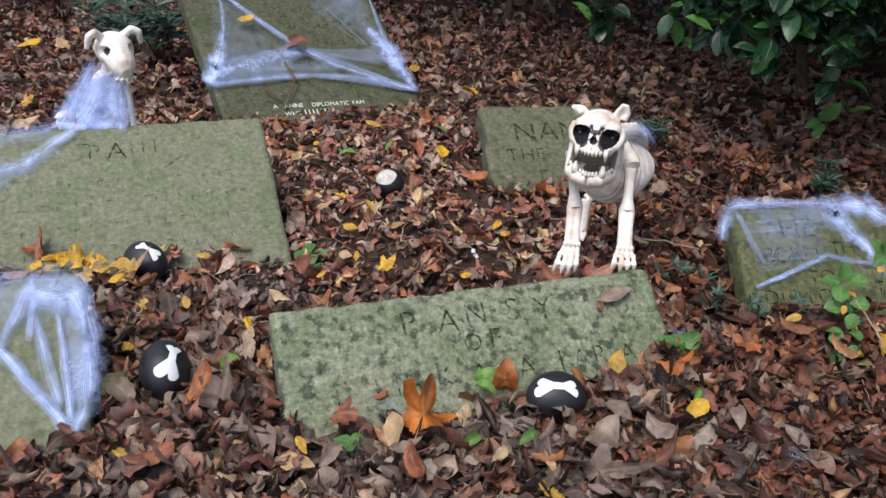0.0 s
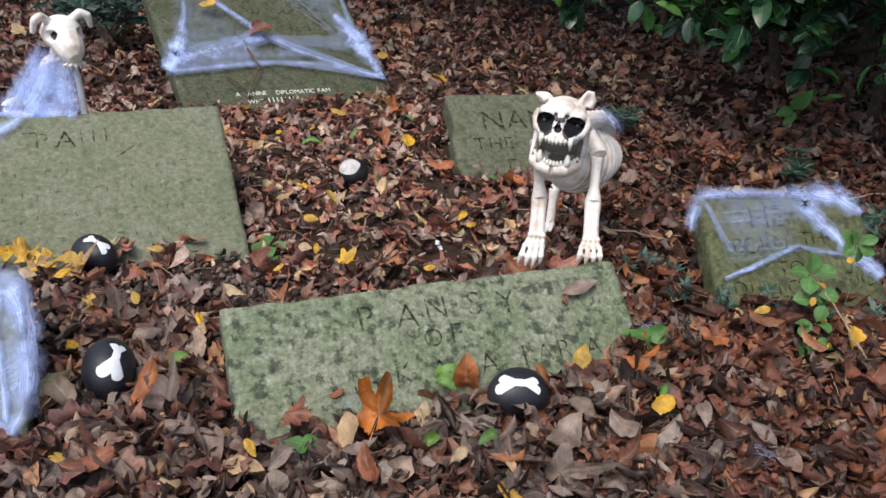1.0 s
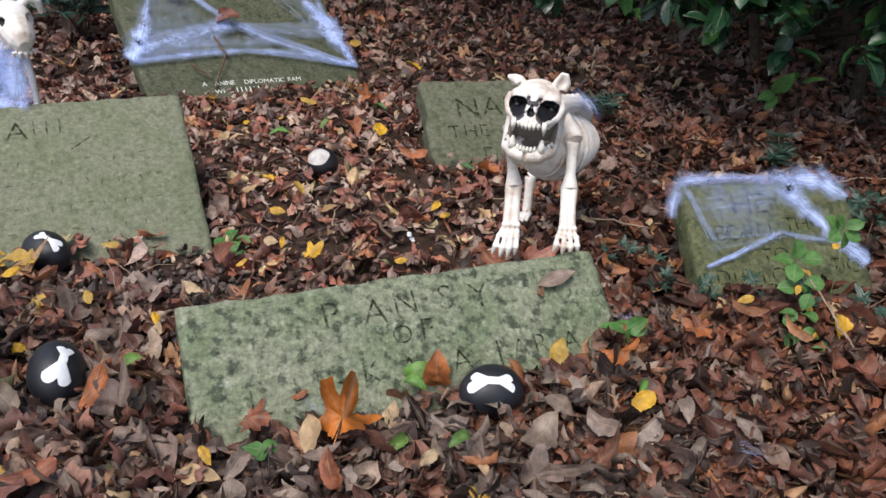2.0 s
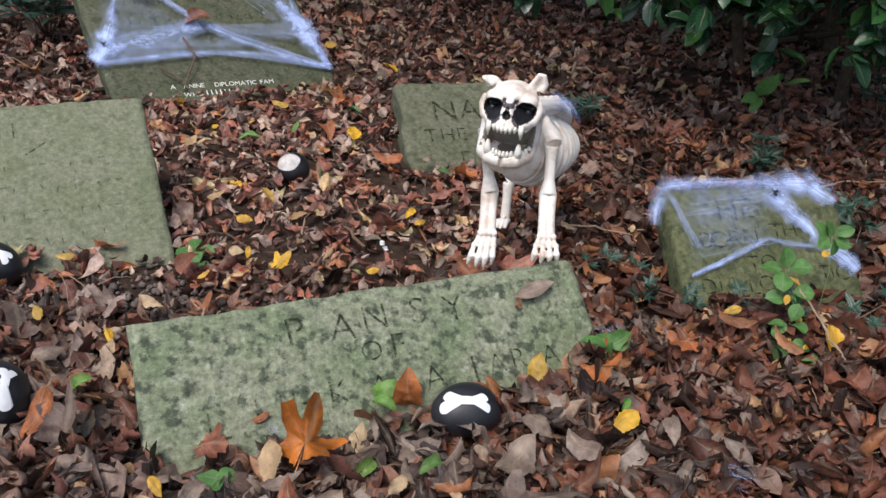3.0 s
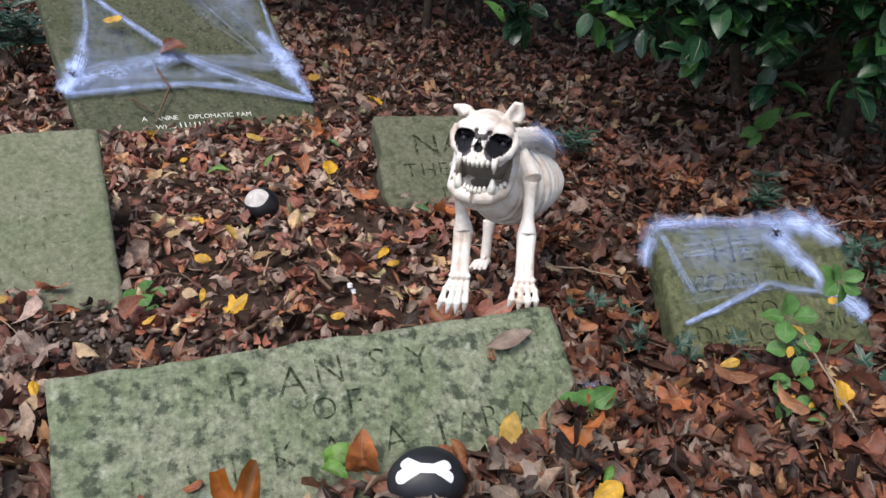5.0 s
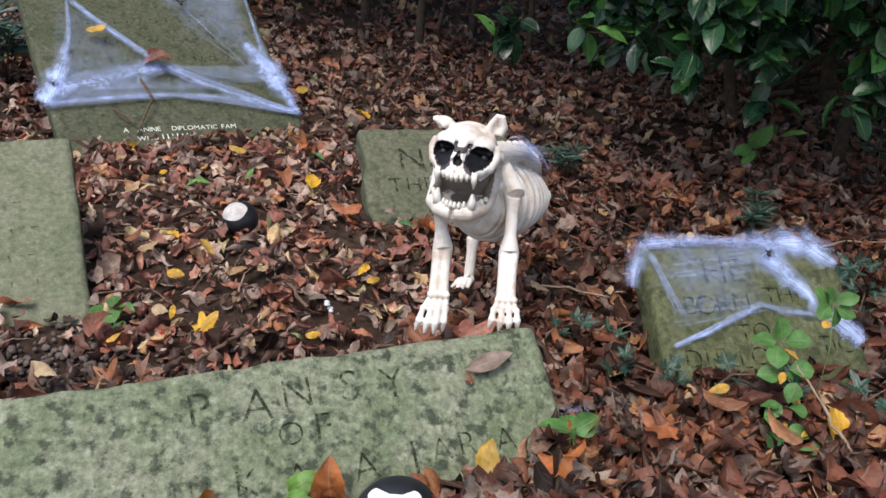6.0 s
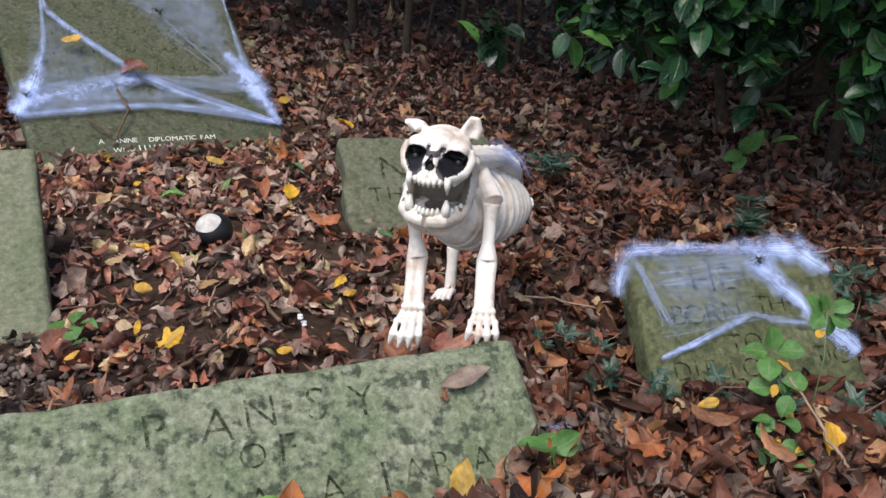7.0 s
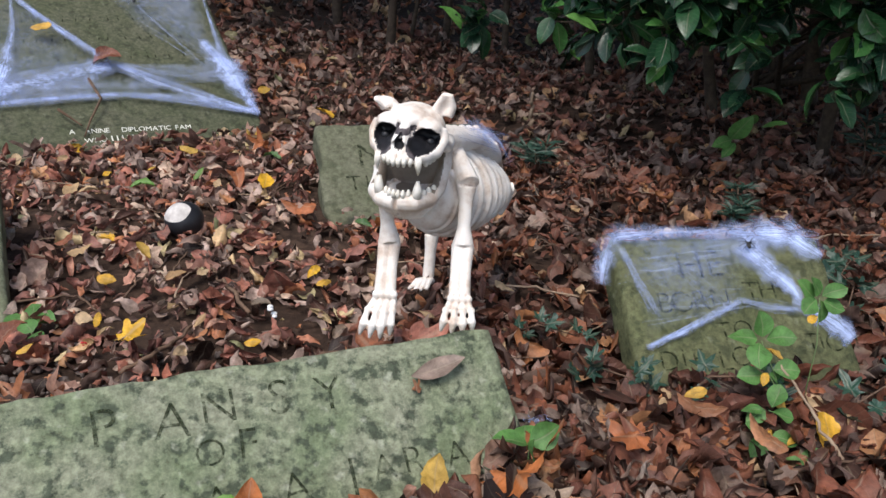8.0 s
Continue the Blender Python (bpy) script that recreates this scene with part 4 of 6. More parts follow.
def bulldog_figure():
    C = np.array([0.377, 1.885, 0.452])
    f = np.array([-0.26, -0.965, -0.01])
    f /= np.linalg.norm(f)
    r = np.cross(f, (0.03, 0.0, 1.0))
    r /= np.linalg.norm(r)
    u = np.cross(r, f)
    r = -r if r[0] < 0 else r

    def H(a, b, c):
        return C + r * a + f * b + u * c

    ax = np.array([r, f, u])
    buf = Buf()
    # skull: dome, forehead plate, brows, cheek arches
    buf.ball(H(0, -0.012, 0.012), (0.054, 0.058, 0.045), ax, 28, 18)
    buf.ball(H(0, 0.012, 0.040), (0.031, 0.036, 0.017), ax, 24, 14)
    buf.ball(H(0, 0.014, 0.010), (0.056, 0.036, 0.036), ax, 24, 14)
    for s in (-1, 1):
        buf.ball(H(s * 0.030, 0.024, 0.030), (0.026, 0.022, 0.017), ax, 18, 12)
        limb(buf, [H(s * 0.054, 0.018, 0.030), H(s * 0.059, 0.022, 0.012), H(s * 0.050, 0.038, -0.006), H(s * 0.030, 0.056, -0.006)], (0.008, 0.010, 0.012, 0.012))
        limb(buf, [H(s * 0.056, 0.018, 0.004), H(s * 0.058, -0.010, -0.008), H(s * 0.054, -0.045, -0.008)], (0.012, 0.012, 0.012))
        limb(buf, [H(s * 0.044, 0.026, -0.011), H(s * 0.038, 0.056, -0.011), H(s * 0.022, 0.080, -0.008), H(0, 0.087, -0.007)], (0.010, 0.010, 0.010, 0.010))
        limb(buf, [H(s * 0.054, -0.034, -0.014), H(s * 0.056, -0.030, -0.050), H(s * 0.053, -0.006, -0.080)], (0.011, 0.011, 0.013))
        limb(buf, [H(s * 0.053, -0.006, -0.082), H(s * 0.046, 0.036, -0.089), H(s * 0.027, 0.066, -0.088), H(0, 0.074, -0.088)], (0.013, 0.015, 0.016, 0.016))
        limb(buf, [H(s * 0.046, -0.004, -0.106), H(s * 0.034, 0.032, -0.114), H(0, 0.050, -0.116)], (0.008, 0.009, 0.009))
        limb(buf, [H(s * 0.042, -0.020, -0.116), H(s * 0.028, 0.012, -0.128), H(0, 0.026, -0.130)], (0.008, 0.009, 0.009))
    buf.ball(H(0, 0.006, -0.104), (0.049, 0.060, 0.020), ax, 24, 14)
    buf.ball(H(0, -0.034, -0.046), (0.050, 0.018, 0.048), ax, 20, 12)
    # ears, one upright with a hollow front and one folded out
    for q in (-1.0, -0.5, 0.0, 0.5, 1.0):
        back = -0.020 - 0.007 * (1 - q * q)
        limb(buf, [H(0.042 + q * 0.013, back, 0.040), H(0.048 + q * 0.013, back, 0.056), H(0.051 + q * 0.005, -0.016, 0.079)], (0.008, 0.0065, 0.004))
        limb(buf, [H(-0.044 + q * 0.011, back, 0.038), H(-0.054 + q * 0.011, back + 0.002, 0.052), H(-0.062 + q * 0.007, -0.006, 0.050 - 0.006 * q)], (0.008, 0.007, 0.005))
    # muzzle and nose bridge
    buf.ball(H(0, 0.056, 0.002), (0.034, 0.034, 0.018), ax, 24, 14)
    limb(buf, [H(0, 0.046, 0.034), H(0, 0.066, 0.024), H(0, 0.080, 0.010)], (0.009, 0.013, 0.016))
    buf.ball(H(0, -0.045, -0.060), (0.052, 0.035, 0.055), ax, 20, 12)
    # neck and spine
    spine = [np.array(p) for p in ((0.395, 1.93, 0.43), (0.44, 1.98, 0.425), (0.50, 2.06, 0.405), (0.55, 2.16, 0.345), (0.575, 2.25, 0.265))]
    limb(buf, spine, (0.035, 0.026, 0.020, 0.017, 0.016))
    for i in range(13):
        q = i / 12 * 3.0
        k = min(int(q), 2)
        p = spine[1 + k] * (1 - (q - k)) + spine[min(2 + k, 4)] * (q - k) if k < 3 else spine[4]
        buf.ball(p + np.array((0, 0, 0.013)), (0.011, 0.009, 0.014), None, 10, 8)
    # ribcage
    axis = np.array([0.42, 0.9, -0.22])
    axis /= np.linalg.norm(axis)
    side = np.cross(axis, (0, 0, 1.0))
    side /= np.linalg.norm(side)
    upv = np.cross(side, axis)
    for i in range(9):
        q = i / 8
        mid = np.array([0.410, 1.945, 0.328]) * (1 - q) + np.array([0.525, 2.165, 0.272]) * q
        wide, tall = 0.062 + 0.020 * math.sin(math.pi * (0.15 + 0.75 * q)), 0.080 + 0.016 * math.sin(math.pi * (0.1 + 0.8 * q)) - 0.030 * q
        wide, tall = wide * (0.78, 0.90, 0.97, 1, 1, 1, 1, 1, 0.95)[i], tall * (0.78, 0.90, 0.97, 1, 1, 1, 1, 1, 0.95)[i]
        th = np.linspace(0, 2 * np.pi, 26)
        ring = mid + np.outer(np.cos(th) * wide, side) + np.outer(np.sin(th) * tall, upv) + np.outer((1 - np.sin(th)) * 0.012, axis)
        buf.tube(ring, 0.0062, 8)
        buf.ball(mid + axis * 0.012, (wide * 0.97, 0.032, tall * 0.97), np.array([side, axis, upv]), 24, 14)
    limb(buf, [(0.435, 1.985, 0.246), (0.450, 2.01, 0.236), (0.475, 2.05, 0.230), (0.52, 2.13, 0.228)], (0.006, 0.014, 0.014, 0.008))
    # shoulders and pelvis
    for p, q in (((0.328, 1.925, 0.372), (0.385, 1.98, 0.41)), ((0.482, 1.925, 0.360), (0.455, 2.01, 0.41))):
        limb(buf, [p, (np.array(p) + q) / 2, q], (0.022, 0.018, 0.012))
    buf.ball((0.572, 2.255, 0.230), (0.028, 0.034, 0.044), None, 20, 12)
    limb(buf, [(0.585, 2.25, 0.245), (0.600, 2.27, 0.215), (0.588, 2.275, 0.170)], (0.022, 0.017, 0.011))
    limb(buf, [(0.53, 2.27, 0.215), (0.56, 2.265, 0.24), (0.60, 2.26, 0.24)], (0.018, 0.02, 0.02))
    limb(buf, [(0.59, 2.28, 0.225), (0.618, 2.285, 0.228)], (0.012, 0.014))

    def front(sh, el, wr, toe, spread, fx):
        sh, el, wr, toe = map(np.array, (sh, el, wr, toe))
        limb(buf, [sh, sh * 0.75 + el * 0.25, sh * 0.3 + el * 0.7, el], (0.018, 0.0130, 0.0125, 0.0205))
        dx = np.array((0.0078, 0, 0))
        limb(buf, [el + dx, el * 0.5 + wr * 0.5 + dx * 0.9, wr + dx], (0.0130, 0.0108, 0.0118))
        limb(buf, [el - dx, el * 0.5 + wr * 0.5 - dx * 1.1, wr - dx], (0.0130, 0.0106, 0.0118))
        for i in range(8):
            buf.ball(wr + np.array(((i % 4 - 1.5) * 0.0105, -0.008 + 0.004 * (i // 4), -0.002 - 0.012 * (i // 4))), 0.0072, None, 10, 8)
        for i in range(4):
            q = (i - 1.5) / 1.5
            tip = toe + np.array((q * spread + fx, 0.012 * abs(q) ** 1.5, 0.0))
            mid = wr * 0.55 + tip * 0.45 + np.array((q * 0.006, -0.008, 0.008))
            kn = wr * 0.25 + tip * 0.75 + np.array((q * 0.004, -0.010, 0.010))
            limb(buf, [wr + np.array((q * 0.015, -0.004, -0.012)), mid + np.array((q * 0.004, 0, 0)), kn, kn * 0.45 + tip * 0.55 + (0, 0, 0.004), tip + np.array((0, 0, 0.002))], (0.0070, 0.0048, 0.0072, 0.0058, 0.0022), 6)
            buf.ball(kn, 0.0078, None, 10, 8)
            buf.ball(mid + np.array((q * 0.004, 0, 0)), 0.0070, None, 10, 8)

    front((0.330, 1.915, 0.368), (0.347, 1.880, 0.262), (0.343, 1.828, 0.190), (0.326, 1.778, 0.120), 0.026, 0.002)
    front((0.480, 1.925, 0.355), (0.477, 1.880, 0.260), (0.472, 1.815, 0.194), (0.466, 1.764, 0.142), 0.027, 0.002)

    def rear(top, knee, heel, toe):
        top, knee, heel, toe = map(np.array, (top, knee, heel, toe))
        limb(buf, [top, (top + knee) / 2, knee], (0.018, 0.013, 0.017))
        limb(buf, [knee, (knee * 0.6 + heel * 0.4), heel], (0.017, 0.013, 0.014))
        for i in range(4):
            q = (i - 1.5) / 1.5
            limb(buf, [heel + np.array((q * 0.008, -0.01, -0.006)), (heel + toe) / 2 + np.array((q * 0.014, 0, 0.006)), toe + np.array((q * 0.02, 0.008 * abs(q), 0))], (0.009, 0.007, 0.004), 6)

    rear((0.52, 2.275, 0.205), (0.440, 2.255, 0.118), (0.437, 2.235, 0.022), (0.412, 2.175, 0.014))
    me = bake(buf, 0.0021, 5)
    # hollows of eyes, nose and mouth
    n = len(me.vertices)
    co = np.empty(n * 3, np.float32)
    me.vertices.foreach_get("co", co)
    co = co.reshape(-1, 3).astype(float)
    loc = (co - C) @ ax.T
    mark = np.zeros(n)
    for s in (-1, 1):
        da, dc = s * loc[:, 0] - 0.0345, loc[:, 2] - 0.0145
        p, q = da * 0.93 - dc * 0.36, da * 0.36 + dc * 0.93
        d2 = (p / 0.0205) ** 2 + (q / 0.0185) ** 2
        near = (d2 < 1.0) & (loc[:, 1] > 0.0)
        co[near] -= f * (0.024 * (1 - d2[near]) ** 0.4)[:, None]
        mark[near & (d2 < 0.98)] = 1
        mark[(d2 >= 0.98) & (d2 < 1.5) & (da < -0.006) & (dc < 0.012) & (loc[:, 1] > 0.02) & (np.abs(loc[:, 0]) > 0.013)] = 4
    high = np.clip((loc[:, 2] - 0.006) / 0.026, 0, 1)
    d2 = (loc[:, 0] / (0.0115 - 0.0085 * high)) ** 2 + ((loc[:, 2] - 0.018) / 0.0135) ** 2
    near = (d2 < 1.0) & (loc[:, 1] > 0.06)
    co[near] -= f * (0.012 * (1 - d2[near]) ** 0.5)[:, None]
    mark[near & (d2 < 0.92)] = 1
    mark[(np.abs(loc[:, 0]) < 0.017) & (np.abs(loc[:, 2] - 0.0315) < 0.0038) & (loc[:, 1] > 0.02)] = 4
    # The inside of the mouth takes the darker bone colour.
    mouth = (np.abs(loc[:, 0]) < 0.056) & (loc[:, 2] < -0.012) & (loc[:, 2] > -0.086) & (loc[:, 1] < 0.066 - 0.5 * np.abs(loc[:, 0])) & (loc[:, 1] > -0.045)
    mark[mouth & (mark == 0)] = 2
    origin = np.array([0.43, 2.0, 0.06])
    me.vertices.foreach_set("co", (co - origin).astype(np.float32).ravel())
    me.materials.clear()
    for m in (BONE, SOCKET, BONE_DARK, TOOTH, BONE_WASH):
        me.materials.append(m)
    mats = np.zeros(len(me.polygons), np.int32)
    for p in me.polygons:
        k = [mark[i] for i in p.vertices]
        mats[p.index] = 1 if k.count(1) >= 2 else (2 if k.count(2) >= 3 else (4 if k.count(4) >= 2 else 0))
    me.polygons.foreach_set("material_index", mats)
    # teeth, joined into the same mesh
    tb = Buf()
    for i in range(6):
        a = (i - 2.5) / 2.5
        x, y = a * 0.021, 0.096 - 0.010 * a * a
        tb.tube([H(x, y, -0.006), H(x, y + 0.002, -0.013), H(x * 1.02, y, -0.020)], (0.0044, 0.0042, 0.0022), 8, 3)
        x, y = a * 0.019, 0.082 - 0.009 * a * a
        tb.tube([H(x, y, -0.078), H(x, y + 0.002, -0.071), H(x, y, -0.064)], (0.0042, 0.0040, 0.0018), 8, 3)
    for s in (-1, 1):
        tb.ball(H(s * 0.038, 0.026, 0.006), (0.009, 0.008, 0.009), None, 12, 8, 1)
        tb.tube([H(s * 0.032, 0.080, -0.004), H(s * 0.034, 0.083, -0.019), H(s * 0.034, 0.079, -0.035)], (0.0070, 0.0056, 0.0012), 10, 3)
        tb.tube([H(s * 0.031, 0.068, -0.080), H(s * 0.033, 0.070, -0.064), H(s * 0.032, 0.068, -0.049)], (0.0085, 0.0078, 0.0030), 10, 3)
        for j in range(3):
            tb.ball(H(s * (0.040 + 0.005 * j), 0.052 - 0.014 * j, -0.075), (0.005, 0.006, 0.008), None, 8, 6, 3)
            tb.ball(H(s * (0.040 + 0.003 * j), 0.056 - 0.014 * j, -0.020), (0.005, 0.006, 0.007), None, 8, 6, 3)
    bm = bmesh.new()
    bm.from_mesh(me)
    tm = tb.mesh("teeth", [BONE, SOCKET, BONE_DARK, TOOTH, BONE_WASH], True, origin)
    bm.from_mesh(tm)
    bm.to_mesh(me)
    bm.free()
    me.name = "dog_skeleton_statue"
    ob = new("dog_skeleton_statue", me)
    ob.location = origin
    return tagged(ob, "ivory plastic bulldog skeleton with open jaws, paws on slab", "skeleton statue")


bulldog_figure()


def sitting_figure():
    buf = Buf()
    P = lambda *a: np.array(a, float)
    f = P(0.62, -0.70, -0.30)
    f /= np.linalg.norm(f)
    r = np.cross(f, (0, 0, 1.0))
    r /= np.linalg.norm(r)
    u = np.cross(r, f)
    C = P(-0.965, 2.32, 0.462)
    ax = np.array([r, f, u])
    H = lambda a, b, c: C + r * a + f * b + u * c
    buf.ball(C, (0.054, 0.058, 0.048), ax, 24, 16)
    limb(buf, [H(0, 0.03, -0.004), H(0, 0.06, -0.012), H(0, 0.080, -0.018), H(0, 0.098, -0.022)], (0.044, 0.039, 0.032, 0.016))
    limb(buf, [H(0, 0.01, -0.044), H(0, 0.06, -0.054), H(0, 0.082, -0.054)], (0.026, 0.020, 0.015))
    for i in range(5):
        limb(buf, [H(-0.026 + 0.013 * i, 0.098 - 0.006 * abs(i - 2), -0.040), H(-0.026 + 0.013 * i, 0.102 - 0.006 * abs(i - 2), -0.058)], (0.006, 0.002), 4)
    for s in (-1, 1):
        limb(buf, [H(s * 0.030, -0.01, 0.034), H(s * 0.052, -0.006, 0.056), H(s * 0.070, 0.0, 0.048), H(s * 0.078, 0.004, 0.012)], (0.012, 0.011, 0.011, 0.007))
        limb(buf, [H(s * 0.020, 0.040, 0.006), H(s * 0.044, 0.012, -0.006), H(s * 0.042, -0.03, -0.006)], (0.009, 0.010, 0.009))
    limb(buf, [(-0.985, 2.34, 0.43), (-1.01, 2.36, 0.38), (-1.07, 2.39, 0.31), (-1.12, 2.41, 0.22)], (0.024, 0.020, 0.018, 0.02))
    for i in range(7):
        q = i / 6
        mid = P(-0.985, 2.33, 0.375) * (1 - q) + P(-1.06, 2.375, 0.255) * q
        th = np.linspace(0, 2 * np.pi, 20)
        ring = mid + np.outer(np.cos(th) * (0.038 + 0.018 * q), (0.75, 0.6, 0.1)) + np.outer(np.sin(th) * 0.055, (0.5, -0.6, 0.45))
        buf.tube(ring, 0.007, 8)
    buf.ball((-1.02, 2.350, 0.31), (0.048, 0.046, 0.08), None, 16, 12)
    for dx, dy in ((0.0, 0.0),):
        limb(buf, [(-0.945 + dx, 2.315 + dy, 0.385), (-0.932 + dx, 2.305 + dy, 0.33), (-0.927 + dx, 2.300 + dy, 0.24)], (0.011, 0.009, 0.009))
        for i in range(3):
            limb(buf, [(-0.927 + dx, 2.30 + dy, 0.24), (-0.927 + dx + (i - 1) * 0.012, 2.275 + dy, 0.224), (-0.927 + dx + (i - 1) * 0.016, 2.262 + dy, 0.216)], (0.008, 0.007, 0.004), 5)
    limb(buf, [(-1.12, 2.40, 0.22), (-1.08, 2.33, 0.235), (-1.10, 2.36, 0.18)], (0.022, 0.018, 0.016))
    limb(buf, [(-1.17, 2.40, 0.22), (-1.18, 2.36, 0.225), (-1.17, 2.38, 0.15)], (0.022, 0.018, 0.016))
    limb(buf, [(-1.10, 2.39, 0.2), (-1.12, 2.42, 0.12), (-1.10, 2.43, -0.03)], (0.03, 0.028, 0.02))
    me = bake(buf, 0.003, 3)
    co = np.array([v.co[:] for v in me.vertices])
    loc = (co - C) @ ax.T
    mark = np.zeros(len(co), bool)
    for s in (-1, 1):
        d2 = ((loc[:, 1] - 0.030) / 0.018) ** 2 + ((loc[:, 2] - 0.014) / 0.015) ** 2
        near = (d2 < 1) & (s * loc[:, 0] > 0.014)
        co[near] -= s * r * (0.018 * (1 - d2[near]) ** 0.5)[:, None]
        mark |= near & (d2 < 0.45)
    origin = np.array([-1.03, 2.35, 0.0])
    me.vertices.foreach_set("co", (co - origin).astype(np.float32).ravel())
    me.materials.clear()
    me.materials.append(BONE)
    me.materials.append(SOCKET)
    me.polygons.foreach_set("material_index", np.array([int(sum(mark[i] for i in p.vertices) >= 2) for p in me.polygons], np.int32))
    me.name = "dog_skeleton_statue"
    ob = new("dog_skeleton_statue", me)
    ob.location = origin
    return tagged(ob, "small ivory plastic hound skeleton veiled in cobweb", "skeleton statue")


sitting_figure()


# ---- cotton cobwebs ----
wr = np.random.default_rng(23)


def fibres(buf, a, b, n, sa, sb, sag=(0, 0, 0), rad=0.00034, jitter=0.006, waist=1.0):
    """A bundle of fine fibres from a to b, spread at both ends and drawn in or out along the way."""
    a, b, sag = map(lambda p: np.asarray(p, float), (a, b, sag))
    t = np.linspace(0, 1, 9)[:, None]
    for _ in range(n):
        off = wr.standard_normal(3)
        pa, pb = a + off * sa * 0.7 + wr.standard_normal(3) * sa * 0.5, b + off * sb * 0.7 + wr.standard_normal(3) * sb * 0.5
        p = pa * (1 - t) + pb * t + sag * 4 * t * (1 - t) * wr.uniform(0.7, 1.3)
        p = p + (waist - 1) * off * (sa + sb) / 2 * 4 * t * (1 - t) + (np.cumsum(wr.standard_normal((9, 3)), 0) * jitter * 0.25) * np.sin(np.pi * t)
        buf.tube(p, rad * wr.uniform(0.5, 1.3) * np.concatenate([[0.6], np.ones(7), [0.6]]), 3)


def film(name, corners, dense, parent, rows=14, lift=(0, 0, 0), billow=0.006):
    """A thin veil of cotton over four corners; dense gives its cover at each corner."""
    c = [np.asarray(p, float) for p in corners]
    me = bpy.data.meshes.new(name)
    g = np.linspace(0, 1, rows)
    verts, cover = [], []
    for t in g:
        for s in g:
            p = c[0] * (1 - s) * (1 - t) + c[1] * s * (1 - t) + c[2] * s * t + c[3] * (1 - s) * t
            p = p + np.asarray(lift) * 16 * s * (1 - s) * t * (1 - t) + billow * wr.standard_normal(3) * 0.35
            verts.append(p)
            cover.append((dense[0] * (1 - s) * (1 - t) + dense[1] * s * (1 - t) + dense[2] * s * t + dense[3] * (1 - s) * t) * (0.05 + 0.95 * min(1, 6 * s * (1 - s)) * min(1, 6 * t * (1 - t))) * 0.75)
    faces = [(j * rows + i, j * rows + i + 1, (j + 1) * rows + i + 1, (j + 1) * rows + i) for j in range(rows - 1) for i in range(rows - 1)]
    me.from_pydata([p.tolist() for p in verts], [], faces)
    uv = me.uv_layers.new(name="cover")
    for lp in me.loops:
        uv.data[lp.index].uv = (cover[lp.vertex_index], 0.5)
    fl, ox, oy = me.uv_layers.new(name="flow"), wr.uniform(0, 9), wr.uniform(0, 9)
    wide = float(np.linalg.norm(c[1] - c[0]) + np.linalg.norm(c[2] - c[3])) * 2.0
    tall = float(np.linalg.norm(c[3] - c[0]) + np.linalg.norm(c[2] - c[1])) * 2.0
    for lp in me.loops:
        fl.data[lp.index].uv = (ox + wide * (lp.vertex_index % rows) / rows, oy + tall * (lp.vertex_index // rows) / rows)
    me.polygons.foreach_set("use_smooth", np.ones(len(faces), dtype=bool))
    me.materials.append(FILM)
    return part(name, me, parent, "thin blue-white cotton veil")


def web(label):
    return tagged(new("cobweb"), label, "cobweb", "cotton cobwebs")


def strands(parent, builder):
    buf = Buf()
    builder(buf)
    return tagged(part("cobweb_floss", buf.mesh("cobweb_floss", [FIBRE], False), parent, "fine blue-white fibres"), kind="stuff")


def ribbon(parent, path, widths, dense, normal, across=9):
    """A soft band of drawn-out cotton along a path, thinning to nothing at its sides."""
    pts = np.asarray(path, float)
    n = 10 * (len(pts) - 1) + 1
    t = np.linspace(0, len(pts) - 1, n)
    at = np.arange(len(pts))
    p = np.stack([np.interp(t, at, pts[:, i]) for i in range(3)], -1)
    for _ in range(6):
        p[1:-1] = (p[:-2] + 2 * p[1:-1] + p[2:]) / 4
    wd, dn = np.interp(t, at, widths), np.interp(t, at, dense)
    tan = np.gradient(p, axis=0)
    side = np.cross(np.asarray(normal, float), tan)
    side /= np.linalg.norm(side, axis=1)[:, None] + 1e-9
    g = np.linspace(-1, 1, across)
    ragged = 1 + 0.16 * np.sin(t[:, None] * 7.3 + 2.0 * g[None] + wr.uniform(0, 6)) + 0.10 * wr.standard_normal((n, across))
    verts = p[:, None] + side[:, None] * (1.25 * g[None] * wd[:, None] * ragged)[..., None] + np.asarray(normal) * (0.004 * (1 - g ** 2))[None, :, None]
    ends = np.clip(np.minimum(t, len(pts) - 1 - t) * 5 + 0.15, 0, 1)
    cover = 0.70 * (dn * ends)[:, None] * (1 - np.abs(g)[None]) ** 1.3
    me = bpy.data.meshes.new("band")
    me.from_pydata(verts.reshape(-1, 3).tolist(), [], [(j * across + i, j * across + i + 1, (j + 1) * across + i + 1, (j + 1) * across + i) for j in range(n - 1) for i in range(across - 1)])
    run = np.concatenate([[0], np.cumsum(np.linalg.norm(np.diff(p, axis=0), axis=1))])
    idx = np.empty(len(me.loops), np.int32)
    me.loops.foreach_get("vertex_index", idx)
    flow = np.stack([np.repeat(run[:, None] * 3 + wr.uniform(0, 9), across, 1), np.repeat(g[None] * float(np.mean(wd)) * 15 + wr.uniform(0, 9), n, 0)], -1).reshape(-1, 2)
    for key, val in (("cover", np.stack([cover.ravel(), np.full(cover.size, 0.5)], -1)), ("flow", flow)):
        me.uv_layers.new(name=key).data.foreach_set("uv", val[idx].astype(np.float32).ravel())
    me.polygons.foreach_set("use_smooth", np.ones(len(me.polygons), dtype=bool))
    me.materials.append(FILM)
    return part("band", me, parent, "drawn-out band of blue-white cotton")


